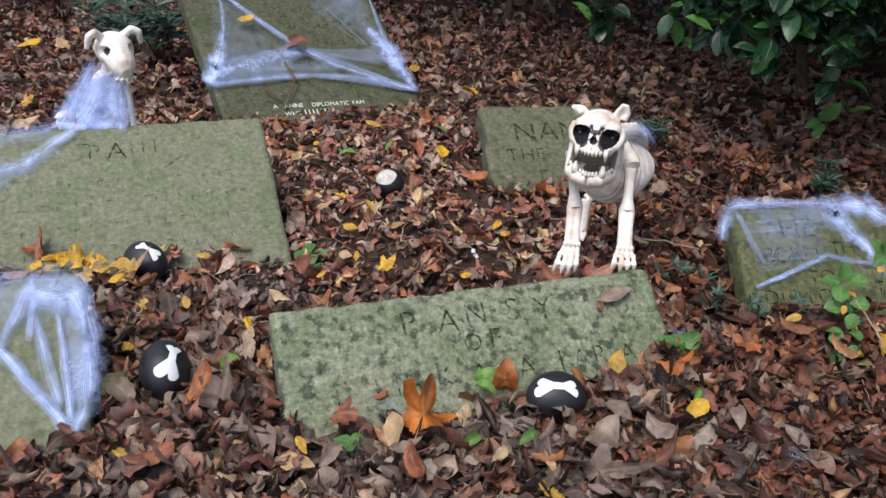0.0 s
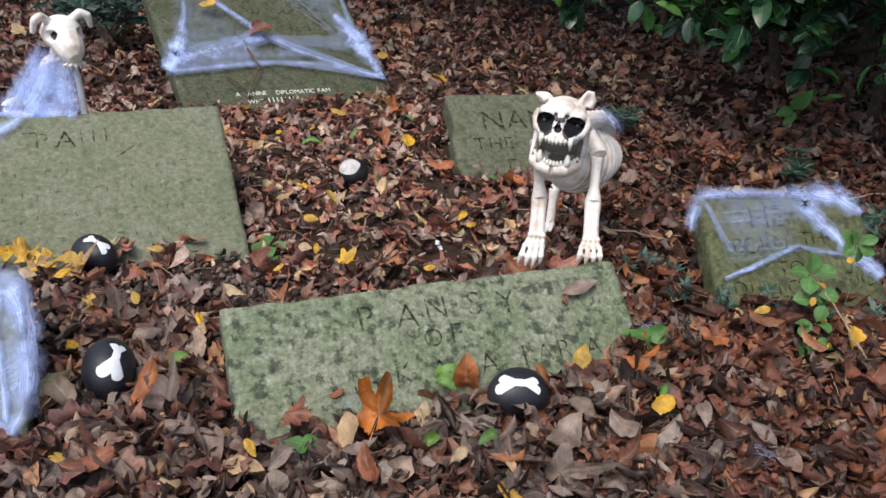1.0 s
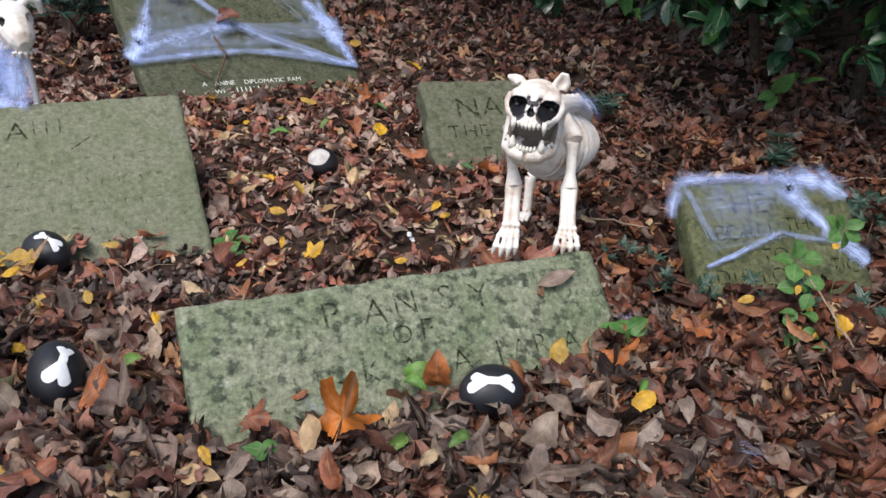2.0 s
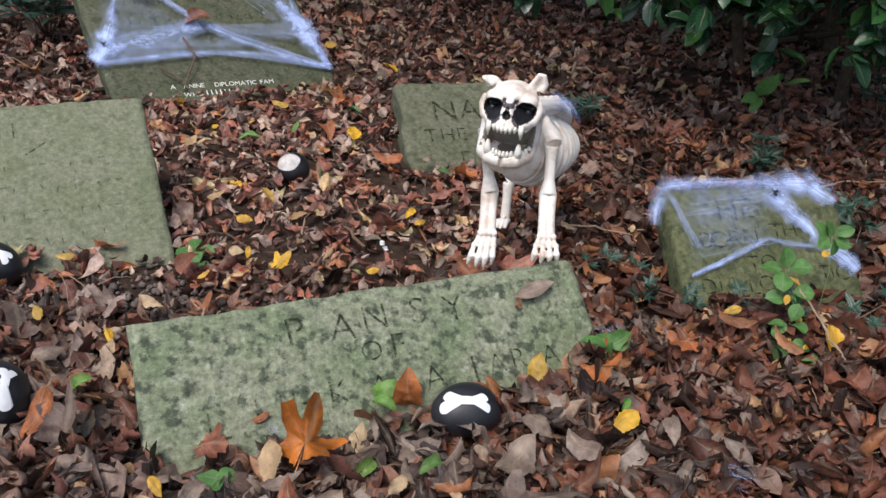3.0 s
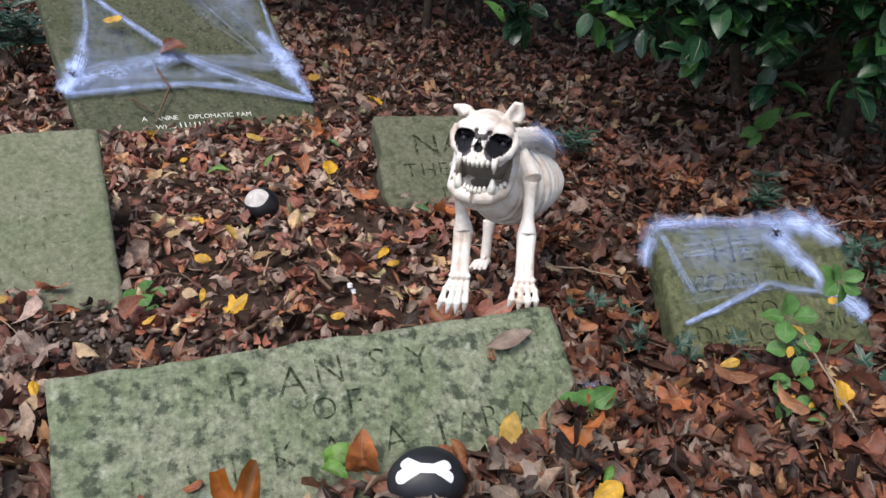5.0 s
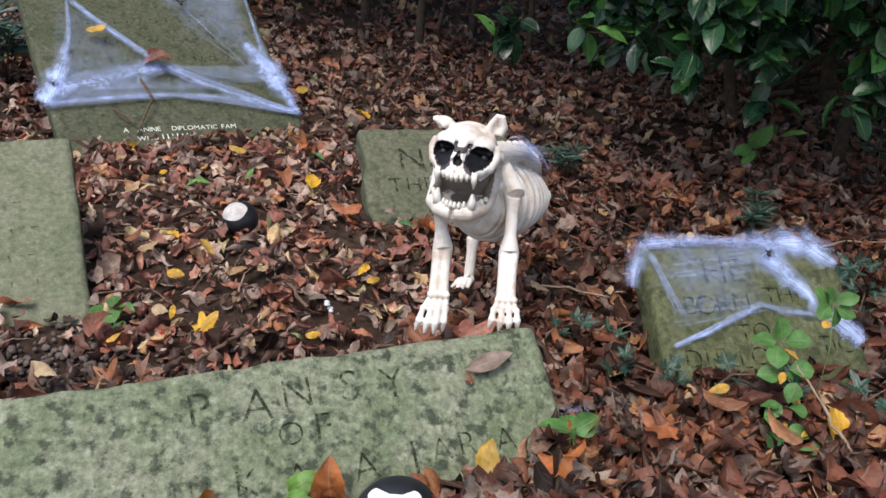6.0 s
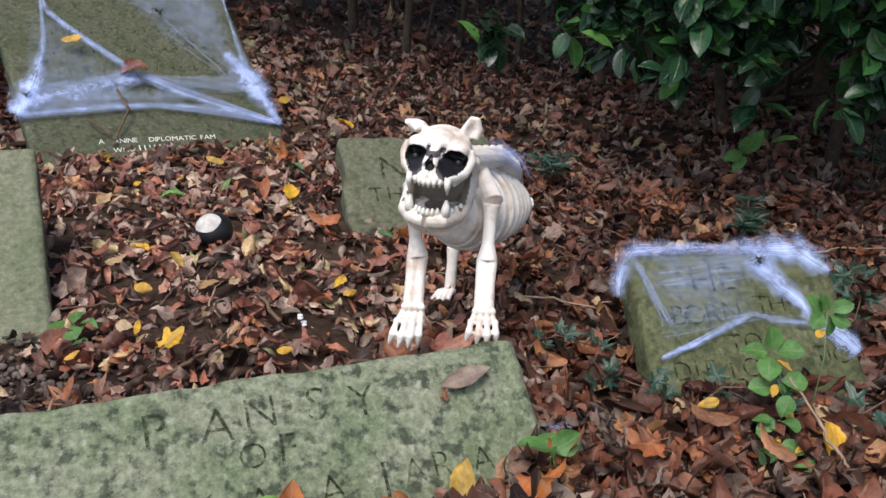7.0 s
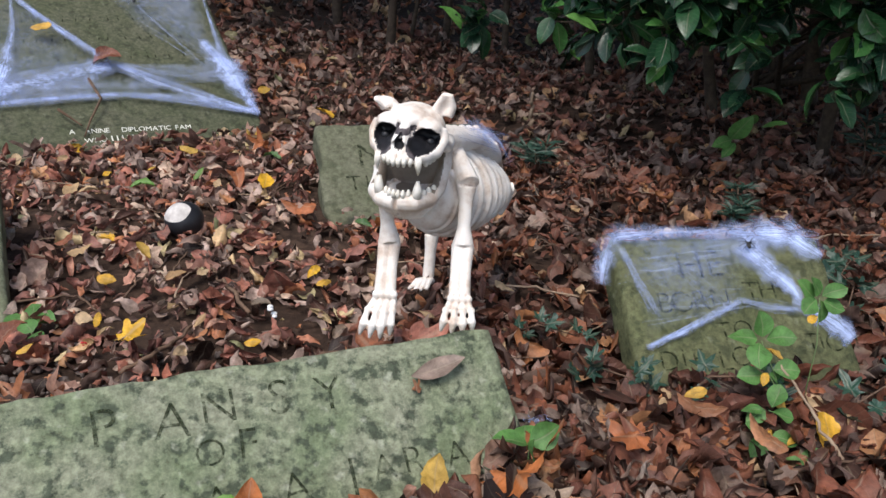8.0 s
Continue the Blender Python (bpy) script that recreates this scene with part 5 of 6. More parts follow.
def embassy_web():
    ob = web("stretched blue-white cotton cobweb across the tall stone")
    E = lambda u, v, h=0.02: on_face("embassy", u, v, h)
    N = np.array(FM["embassy"].col[2][:3])
    A, hub, M, R, K = E(-0.400, -0.112), E(-0.355, -0.033), E(0.019, 0.037, 0.03), E(0.470, -0.240), E(0.420, -0.016, 0.025)
    TL, TR, S = E(-0.225, 0.62), E(0.45, 0.62), E(0.168, 0.363)
    left, low = E(-0.277, 0.165), E(0.02, -0.104)

    def make(b):
        fibres(b, hub, E(-0.25, 0.345), 26, 0.014, 0.004, E(-0.277, 0.165) - E(-0.303, 0.156))
        fibres(b, E(-0.25, 0.345), TL, 16, 0.004, 0.006)
        fibres(b, E(-0.233, 0.39), M, 34, 0.005, 0.008)
        fibres(b, M, R, 40, 0.010, 0.005)
        fibres(b, A, low, 46, 0.008, 0.006, (0, 0, 0.004))
        fibres(b, low, R, 46, 0.006, 0.005, (0, 0, 0.006))
        fibres(b, hub, M, 60, 0.020, 0.014, waist=1.5)
        fibres(b, A, hub, 60, 0.008, 0.016)
        fibres(b, K, R, 70, 0.020, 0.006)
        fibres(b, E(0.373, 0.134), K, 50, 0.010, 0.018)
        fibres(b, K, E(0.433, 0.303), 16, 0.010, 0.004)
        fibres(b, E(0.433, 0.303), TR, 12, 0.004, 0.006)
        fibres(b, S, E(0.357, -0.024), 6, 0.004, 0.003)
        fibres(b, E(0.225, 0.28), E(0.38, 0.02), 24, 0.06, 0.03)
        fibres(b, E(-0.02, 0.62), S, 26, 0.06, 0.03)
        fibres(b, S, TR, 30, 0.04, 0.04)
        fibres(b, M, K, 20, 0.010, 0.020, E(0, -0.05) - E(0, 0))

    strands(ob, make)
    ribbon(ob, (A, E(-0.25, -0.104), low, E(0.25, -0.140), R), (0.020, 0.022, 0.018, 0.020, 0.016), (1.6, 1.1, 0.8, 1.0, 1.8), N)
    ribbon(ob, (A, hub, left, E(-0.247, 0.345), TL), (0.034, 0.052, 0.014, 0.008, 0.010), (3.6, 3.2, 1.1, 0.9, 0.8), N)
    ribbon(ob, (hub, E(-0.175, -0.023), E(-0.05, 0.015), M), (0.056, 0.050, 0.048, 0.034), (2.2, 1.6, 1.7, 1.9), N)
    ribbon(ob, (E(-0.30, -0.065), E(-0.10, -0.055), E(0.162, -0.080)), (0.030, 0.045, 0.035), (0.9, 0.6, 0.6), N)
    ribbon(ob, (TL, E(-0.233, 0.39), E(-0.11, 0.21), M), (0.012, 0.013, 0.015, 0.022), (1.2, 1.3, 1.4, 1.5), N)
    ribbon(ob, (M, E(0.162, -0.070), E(0.30, -0.150), R), (0.030, 0.022, 0.020, 0.014), (1.5, 1.3, 1.2, 1.6), N)
    ribbon(ob, (E(0.365, 0.145), E(0.395, 0.06), K, E(0.435, -0.11), R), (0.022, 0.042, 0.060, 0.040, 0.012), (1.2, 2.2, 4.2, 2.8, 2.2), N)
    ribbon(ob, (K, E(0.425, 0.15), E(0.433, 0.303), TR), (0.030, 0.012, 0.006, 0.008), (1.6, 1.1, 0.9, 0.8), N)
    film("veil", (E(0.0, 0.03), E(0.40, -0.10), E(0.40, 0.02), M), (0.35, 0.5, 0.5, 0.3), ob)
    film("veil", (E(0.16, 0.20), E(0.40, 0.08), TR, E(0.0, 0.62)), (0.15, 0.5, 0.5, 0.4), ob)
    film("veil", (E(-0.38, -0.05), E(-0.02, 0.0), E(-0.20, 0.40), E(-0.28, 0.40)), (0.35, 0.2, 0.1, 0.15), ob)


def he_web():
    ob = web("blue-white cotton cobweb draped over the short stone")
    E = lambda u, v, h=0.010: on_face("he", u, v, h)
    N = np.array(FM["he"].col[2][:3])

    def make(b):
        fibres(b, E(-0.065, 0.125), E(0.20, 0.132), 30, 0.006, 0.006)
        fibres(b, E(0.15, 0.13), E(0.40, 0.115), 34, 0.008, 0.008)
        fibres(b, E(0.215, 0.095), E(0.304, 0.002), 30, 0.010, 0.010)
        fibres(b, E(0.31, -0.04), E(0.376, -0.097), 24, 0.008, 0.014)
        fibres(b, E(-0.036, -0.106), E(0.182, -0.021), 34, 0.003, 0.006)
        fibres(b, E(0.182, -0.021), E(0.30, -0.045), 22, 0.005, 0.006)
        fibres(b, E(-0.042, 0.098), E(-0.005, -0.04), 16, 0.006, 0.006)
        fibres(b, E(-0.03, 0.05), E(0.22, 0.09), 16, 0.03, 0.02)
        fibres(b, E(-0.02, -0.03), E(0.18, -0.02), 10, 0.02, 0.01)
        fibres(b, E(0.02, 0.12), E(0.14, -0.03), 8, 0.02, 0.02)

    strands(ob, make)
    ribbon(ob, (E(-0.090, 0.035, -0.02), E(-0.078, 0.09, 0.0), E(-0.055, 0.128), E(0.022, 0.134), E(0.10, 0.134)), (0.014, 0.022, 0.024, 0.018, 0.012), (1.8, 2.0, 1.8, 1.2, 0.8), N)
    ribbon(ob, (E(0.02, 0.136, 0.004), E(0.169, 0.130), E(0.26, 0.126), E(0.331, 0.126), E(0.395, 0.070)), (0.012, 0.018, 0.036, 0.040, 0.022), (1.0, 1.2, 1.8, 2.8, 2.8), N)
    ribbon(ob, (E(0.27, 0.125), E(0.225, 0.095), E(0.265, 0.045), E(0.304, 0.002), E(0.31, -0.04)), (0.022, 0.036, 0.030, 0.018, 0.010), (1.6, 1.8, 2.2, 2.4, 1.8), N)
    ribbon(ob, (E(0.29, -0.028), E(0.330, -0.050), E(0.376, -0.080), E(0.40, -0.115)), (0.012, 0.022, 0.030, 0.022), (1.6, 1.7, 2.0, 1.8), N)
    ribbon(ob, (E(-0.040, -0.108), E(0.042, -0.081), E(0.12, -0.050), E(0.182, -0.021)), (0.006, 0.008, 0.007, 0.004), (1.7, 1.8, 1.3, 0.8), N)
    ribbon(ob, (E(0.182, -0.021), E(0.235, -0.042), E(0.300, -0.045)), (0.004, 0.005, 0.007), (0.7, 0.7, 0.9), N)
    ribbon(ob, (E(-0.050, 0.110), E(-0.032, 0.04), E(-0.015, -0.01), E(0.005, -0.05)), (0.011, 0.009, 0.007, 0.005), (0.9, 0.6, 0.6, 0.3), N)
    film("veil", (E(-0.045, 0.02), E(0.24, 0.05), E(0.26, 0.130), E(-0.05, 0.130)), (0.12, 0.35, 0.6, 0.4), ob)
    film("veil", (E(-0.03, -0.09), E(0.20, -0.02), E(0.22, 0.07), E(-0.04, 0.08)), (0.20, 0.22, 0.30, 0.30), ob)


def paul_web():
    ob = web("blue-white cotton cobweb over the small skeleton and slab")
    E = lambda u, v, h=0.012: on_face("paul", u, v, h)
    N0, N1, B1, B2 = np.array((-1.012, 2.285, 0.430)), np.array((-0.944, 2.275, 0.400)), np.array((-1.135, 2.275, 0.236)), np.array((-0.930, 2.245, 0.262))
    out = np.array((0.15, -0.85, 0.5))

    def make(b):
        fibres(b, N0, B1, 50, 0.008, 0.012)
        fibres(b, N1, B2, 50, 0.010, 0.014)
        fibres(b, B1, B2, 50, 0.010, 0.012)
        fibres(b, (N0 + N1) / 2, (B1 + B2) / 2, 90, 0.018, 0.05)
        fibres(b, (B1 + B2) / 2, E(-0.438, 0.124), 30, 0.008, 0.010)
        fibres(b, E(-0.438, 0.124), E(-0.56, 0.07), 26, 0.010, 0.02)
        fibres(b, B1, E(-0.60, 0.21), 30, 0.012, 0.03)

    strands(ob, make)
    film("veil", (B1, B2, N1, N0), (2.4, 2.4, 1.3, 1.3), ob)
    ribbon(ob, (N0, N0 * 0.5 + B1 * 0.5 + (0.01, -0.008, 0), B1), (0.020, 0.030, 0.034), (1.6, 2.8, 3.0), out)
    ribbon(ob, (N0 * 0.6 + N1 * 0.4, (N0 + B1 + B2) / 3 + (0, -0.012, 0), B1 * 0.75 + B2 * 0.25), (0.020, 0.045, 0.060), (1.6, 3.2, 3.4), out)
    ribbon(ob, (N1, N1 * 0.5 + B2 * 0.5 + (0.0, -0.008, 0), B2), (0.018, 0.028, 0.030), (1.6, 2.4, 3.2), out)
    ribbon(ob, (B1 - (0.02, 0, 0), B1 * 0.5 + B2 * 0.5, B2 + (0.01, 0, 0)), (0.022, 0.028, 0.030), (2.4, 3.2, 3.2), out)
    ribbon(ob, (B1 * 0.6 + B2 * 0.4, E(-0.30, 0.24), E(-0.37, 0.175), E(-0.438, 0.124), E(-0.52, 0.09)), (0.020, 0.018, 0.024, 0.034, 0.050), (2.2, 2.0, 1.6, 1.4, 0.8), np.array(FM["paul"].col[2][:3]))
    ribbon(ob, (B1, E(-0.38, 0.235), E(-0.50, 0.225), E(-0.61, 0.21)), (0.022, 0.034, 0.045, 0.050), (1.5, 0.8, 0.6, 0.5), np.array(FM["paul"].col[2][:3]))


def veiled_web():
    ob = web("blue-white cotton cobweb wrapping the gravestone corner")
    E = lambda u, v, h=0.014: on_face("veiled", u, v, h)
    N = np.array(FM["veiled"].col[2][:3])
    hub, tip, lp = E(-0.050, 0.166, 0.02), E(-0.020, -0.123), E(-0.145, 0.072)

    def make(b):
        fibres(b, E(-0.30, 0.240), E(-0.02, 0.215), 24, 0.012, 0.012)
        fibres(b, E(0.0, 0.164), E(0.016, 0.016), 24, 0.014, 0.012)
        fibres(b, E(-0.105, 0.173), lp, 26, 0.005, 0.005)
        fibres(b, E(-0.085, 0.225), E(-0.093, 0.08), 20, 0.003, 0.005)
        fibres(b, E(-0.079, 0.126), E(-0.044, -0.06), 20, 0.005, 0.008)
        fibres(b, E(-0.039, 0.125), E(-0.025, -0.10), 24, 0.003, 0.005)
        fibres(b, lp, tip, 40, 0.004, 0.006)
        fibres(b, lp, E(-0.36, 0.11), 20, 0.006, 0.03)

    strands(ob, make)
    ribbon(ob, (E(-0.105, 0.205), hub, E(-0.012, 0.172), E(0.006, 0.12)), (0.026, 0.045, 0.038, 0.020), (0.9, 2.2, 2.4, 1.8), N)
    ribbon(ob, (E(-0.03, 0.205), E(0.004, 0.15), E(0.012, 0.05), E(0.012, -0.05), tip), (0.026, 0.030, 0.030, 0.024, 0.012), (1.2, 1.8, 1.6, 1.4, 1.8), N)
    ribbon(ob, (E(0.018, 0.20, -0.02), E(0.020, 0.08, -0.02), E(0.020, -0.09, -0.02)), (0.034, 0.034, 0.030), (1.8, 1.6, 1.4), np.array(FM["veiled"].col[0][:3]))
    ribbon(ob, (E(-0.30, 0.19), lp, E(-0.09, -0.02), tip), (0.016, 0.012, 0.013, 0.014), (0.7, 2.0, 2.0, 2.2), N)
    ribbon(ob, (E(-0.095, 0.195), E(-0.112, 0.14), lp), (0.012, 0.014, 0.012), (1.2, 1.3, 1.5), N)
    ribbon(ob, (E(-0.085, 0.225), E(-0.083, 0.15), E(-0.094, 0.085)), (0.008, 0.009, 0.010), (1.6, 1.5, 1.2), N)
    ribbon(ob, (E(-0.082, 0.13), E(-0.065, 0.04), E(-0.040, -0.07)), (0.013, 0.013, 0.010), (1.1, 1.1, 1.2), N)
    ribbon(ob, (E(-0.039, 0.13), E(-0.030, 0.03), E(-0.022, -0.10)), (0.007, 0.008, 0.008), (1.8, 1.6, 1.8), N)
    film("veil", (E(-0.15, 0.10), E(-0.02, 0.12), E(-0.02, 0.225), E(-0.20, 0.235)), (0.2, 0.6, 0.8, 0.5), ob)
    film("veil", (E(-0.03, -0.09), E(0.01, -0.06), E(0.005, 0.14), E(-0.04, 0.13)), (0.7, 0.8, 0.8, 0.5), ob)
    film("veil", (E(-0.48, 0.18), E(-0.14, 0.17), E(-0.10, 0.235), E(-0.48, 0.235)), (0.4, 0.4, 0.7, 0.6), ob)


def back_web():
    ob = web("scrap of blue-white cotton web on the skeleton's back")
    a, b, c = (0.465, 1.965, 0.450), (0.51, 1.975, 0.43), (0.57, 2.13, 0.375)
    strands(ob, lambda q: (fibres(q, a, c, 14, 0.010, 0.010), fibres(q, b, c, 10, 0.010, 0.010), fibres(q, c, (0.60, 2.24, 0.30), 14, 0.01, 0.006)))
    ribbon(ob, ((0.475, 1.955, 0.448), (0.515, 2.02, 0.425), (0.555, 2.11, 0.385), (0.58, 2.18, 0.33)), (0.022, 0.036, 0.034, 0.016), (1.4, 2.0, 1.8, 1.0), (0.55, -0.35, 0.76))


for make_web in (embassy_web, he_web, paul_web, veiled_web, back_web):
    make_web()


def toy_spider(at, m, size):
    buf = Buf()
    buf.ball((0, -0.25, 0.12), (0.22, 0.30, 0.18), None, 12, 8)
    buf.ball((0, 0.12, 0.10), (0.15, 0.17, 0.12), None, 12, 8)
    ob = new("toy_spider", buf.mesh("toy_spider", [SPIDER]))
    ob.matrix_world = Matrix.Translation(at) @ m @ Matrix.Scale(size, 4)
    for s in (-1, 1):
        for i in range(4):
            a = radians(-50 + 33 * i)
            lb = Buf()
            lb.tube([(s * 0.12, 0.1, 0.1), (s * (0.12 + 0.4 * math.cos(a)), 0.1 + 0.4 * math.sin(a), 0.35), (s * (0.12 + 0.95 * math.cos(a)), 0.1 + 0.9 * math.sin(a), 0.0)], (0.05, 0.04, 0.025), 6)
            part("leg", lb.mesh("leg", [SPIDER]), ob)
    return tagged(ob, "small black plastic spider on the cobweb", "toy spider", "toy spiders")


for key, u, v, h, s in (("he", 0.225, 0.096, 0.024, 0.020), ("embassy", 0.168, 0.363, 0.03, 0.030), ("embassy", -0.36, -0.03, 0.03, 0.020)):
    toy_spider(on_face(key, u, v, h), FM[key].to_3x3().to_4x4(), s)


# ---- evergreen shrubs ----
pr = np.random.default_rng(31)
GLOSSY = [oval_leaf(pr, 3, 7, pr.uniform(0.52, 0.64), pr.uniform(-0.6, -0.1), pr.uniform(0.15, 0.4), 0.012) for _ in range(8)]


def heading_matrices(dirs, ups):
    """Rotations that lay x along dirs and z near ups."""
    x = dirs / np.linalg.norm(dirs, axis=1)[:, None]
    y = np.cross(ups, x)
    y /= np.linalg.norm(y, axis=1)[:, None] + 1e-9
    return np.stack([x, y, np.cross(x, y)], -1)


def leafy(name, tips, mat, leaf, per, parent, label, r, variants, droop=0.35, spread=1.0):
    """Whorls of leaves round shoot tips (place, direction)."""
    cs, ds, us, sz = [], [], [], []
    for p, d in tips:
        d = np.asarray(d, float) / np.linalg.norm(d)
        for i in range(per):
            s = r.standard_normal(3)
            s -= d * (s @ d)
            s /= np.linalg.norm(s)
            w = d * r.uniform(0.2, 0.9) + s * spread * r.uniform(0.6, 1.1) + np.array((0, 0, -droop * r.random()))
            w /= np.linalg.norm(w)
            L = leaf * r.uniform(0.65, 1.15)
            cs.append(np.asarray(p) - d * r.uniform(0, 0.9) * leaf + w * L * 0.55)
            ds.append(w)
            us.append(np.array((0, 0, 1.0)) + 0.45 * r.standard_normal(3))
            sz.append(L)
    cs, ds, us, sz = map(np.array, (cs, ds, us, sz))
    return scatter(name, cs, sz, heading_matrices(ds, us), variants, r.integers(0, len(variants), len(cs)), mat, label, "", parent)


def shrub(name, base, tips, stems, mat, leaf, per, label, category="shrub", limit=90):
    at = Vector((base[0], base[1], float(ground_height(base[0], base[1]))))
    ob = empty(name, (0, 0, 0), label, category)
    b = np.array(at)
    fork = []
    for i in range(stems):
        a = 6.28 * i / stems + pr.random()
        foot = b + np.array((0.14 * math.cos(a), 0.14 * math.sin(a), -0.03))
        t = tips[int(pr.integers(len(tips)))][0]
        mid = foot * 0.45 + np.asarray(t) * 0.55 + pr.standard_normal(3) * 0.08
        mid[2] = max(mid[2], 0.35)
        path = np.array([foot, foot * 0.55 + mid * 0.45 + pr.standard_normal(3) * 0.03, mid, np.asarray(t)])
        sb = Buf()
        limb(sb, path, (0.016, 0.013, 0.009, 0.004), 5)
        part("stem", sb.mesh("stem", [BARK]), ob)
        fork.append(mid)
    fork = np.array(fork)
    tw = Buf()
    for p, d in tips[:limit]:
        p = np.asarray(p)
        q = fork[np.argmin(np.linalg.norm(fork - p, axis=1))]
        tw.tube([q, (p + q) / 2 + pr.standard_normal(3) * 0.04 + (0, 0, 0.04), p], (0.007, 0.005, 0.0025), 5)
    part("branching", tw.mesh("branching", [BARK]), ob)
    leafy("foliage", tips, mat, leaf, per, ob, "glossy dark evergreen leaves", pr, GLOSSY, 0.1)
    return ob


def laurel_tips(n):
    """Shoot tips through the body of the big shrub, lowest at its front skirt."""
    tips = []
    while len(tips) < n:
        x, y, z = pr.uniform(0.6, 3.8), pr.uniform(2.75, 6.2), 0.25 + 2.2 * pr.random() ** 1.7
        front = 2.92 + 0.55 * smoothstep(1.25, 0.6, x) + 0.08 * math.sin(7 * x)
        low = 0.42 + 0.06 * math.sin(9 * x + 1) + 0.04 * math.sin(5 * y) + 0.05 * smoothstep(3.6, 5.0, y)
        edge = 0.72 + 0.12 * z + 0.10 * math.sin(5 * z + 3 * y)
        if y < front - 0.12 * z or z < low or x < edge:
            continue
        tips.append(((x, y, z), (pr.normal(-0.2, 0.5), pr.normal(-0.7, 0.4), pr.normal(-0.15, 0.4))))
    return tips


tips = laurel_tips(1250)
# The shrub carried on past the right of view, added to shade that side.
for k in range(800):
    q = (pr.uniform(1.75, 4.0), pr.uniform(0.8, 3.1), 0.45 + 2.3 * pr.random() ** 1.3)
    if q[0] > 1.78 + 0.45 * max(0.0, q[1] - 2.2) + 0.1 * math.sin(6 * q[1]):
        tips.append((q, (-0.6, pr.normal(-0.3, 0.4), pr.normal(-0.2, 0.4))))
for k in range(150):
    x = pr.uniform(0.85, 2.4)
    y = 2.86 + 0.5 * float(smoothstep(1.25, 0.7, x)) + 0.15 * pr.random()
    tips.append(((x, y, 0.44 + 0.06 * math.sin(9 * x + 1) + 0.45 * pr.random()), (pr.normal(-0.2, 0.5), -0.9, pr.normal(-0.4, 0.3))))
# Unseen boughs overhead, added to hold sun and sky off the right side.
for k in range(150):
    q = (pr.uniform(0.35, 2.6), pr.uniform(0.2, 2.6), pr.uniform(2.2, 2.8))
    if q[0] > 0.55 + 0.25 * math.sin(2.6 * q[1]):
        tips.append((q, (-0.5, pr.normal(-0.3, 0.5), pr.normal(-0.3, 0.3))))
tips += [((1.27, 2.80, 0.50), (-0.2, -0.8, -0.2)), ((1.10, 2.92, 0.48), (-0.4, -0.6, -0.1)), ((1.42, 2.85, 0.44), (0, -0.8, -0.5)), ((1.58, 2.80, 0.37), (0.2, -0.7, -0.5)),
         ((1.40, 2.95, 0.32), (0, -0.4, -0.9)), ((0.95, 3.10, 0.45), (-0.6, -0.5, -0.2)), ((0.96, 3.58, 0.31), (-0.5, -0.4, -0.6)), ((0.90, 3.50, 0.36), (-0.6, -0.3, -0.3)),
         ((0.56, 3.52, 0.37), (-0.8, -0.4, -0.2)), ((0.63, 3.50, 0.36), (0.1, -0.7, -0.6)), ((0.66, 3.55, 0.45), (0, -0.5, 0.2)), ((1.75, 2.95, 0.42), (0.2, -0.7, -0.4))]
shrub("laurel_shrub", (2.2, 4.7), tips, 14, LAUREL, 0.112, 6, "dense glossy evergreen laurel shrub overhanging leaf litter, with unseen boughs added for shade", limit=900)


def hedge_tips(n, x0, x1, y0, y1, z0, z1):
    return [((pr.uniform(x0, x1), pr.uniform(y0, y1), pr.uniform(z0, z1) ** 1.0), (pr.normal(0, 0.5), pr.normal(-0.7, 0.4), pr.normal(0.1, 0.4))) for _ in range(n)]


for hx, hy, w, z0, n in ((-3.6, 8.3, 1.5, 0.15, 230), (-1.3, 8.0, 1.3, 0.45, 230), (0.9, 7.8, 1.3, 0.5, 230), (3.2, 7.6, 1.5, 0.3, 230), (-5.2, 6.2, 1.3, 0.15, 200), (5.4, 6.6, 1.4, 0.2, 200)):
    shrub("hedge_shrub", (hx, hy), hedge_tips(n, hx - w, hx + w, hy - 0.7, hy + 0.9, z0, 3.2), 7, FAR_GREEN, 0.16, 7, "dark evergreen hedge shrub behind the graves", limit=120)


def thin_tree(x, y, rad, lean):
    """A slender tree: bare trunk, a few limbs, and unseen foliage added overhead for shade."""
    z = float(ground_height(x, y)) - 0.05
    ob = empty("tree", (0, 0, 0), "thin bare-stemmed evergreen tree behind the graves, unseen top added for shade", "tree", "thin trees")
    buf = Buf()
    top = np.array((x + lean, y, 2.7))
    limb(buf, [(x, y, z), (x + lean * 0.3, y, 0.5), (x + lean * 0.7, y + 0.05, 1.3), top], (rad * 1.35, rad, rad * 0.85, rad * 0.6), 6)
    part("trunk", buf.mesh("trunk", [BARK]), ob)
    tips = []
    for k in range(7):
        a = 0.9 * k + pr.random()
        end = top + np.array((1.0 * math.cos(a), 1.1 * math.sin(a), pr.uniform(-0.8, 0.3)))
        lb = Buf()
        limb(lb, [top * 0.75 + np.array((x, y, z)) * 0.25, (top + end) / 2 + (0, 0, 0.1), end], (rad * 0.6, rad * 0.4, 0.004), 5)
        part("limb", lb.mesh("limb", [BARK]), ob)
        for _ in range(36):
            p = end + pr.standard_normal(3) * (0.36, 0.36, 0.26)
            p[2] = max(p[2], 1.5)
            tips.append((p, pr.standard_normal(3)))
    leafy("crown", tips, FAR_GREEN, 0.15, 7, ob, "dark evergreen leaves", pr, GLOSSY)


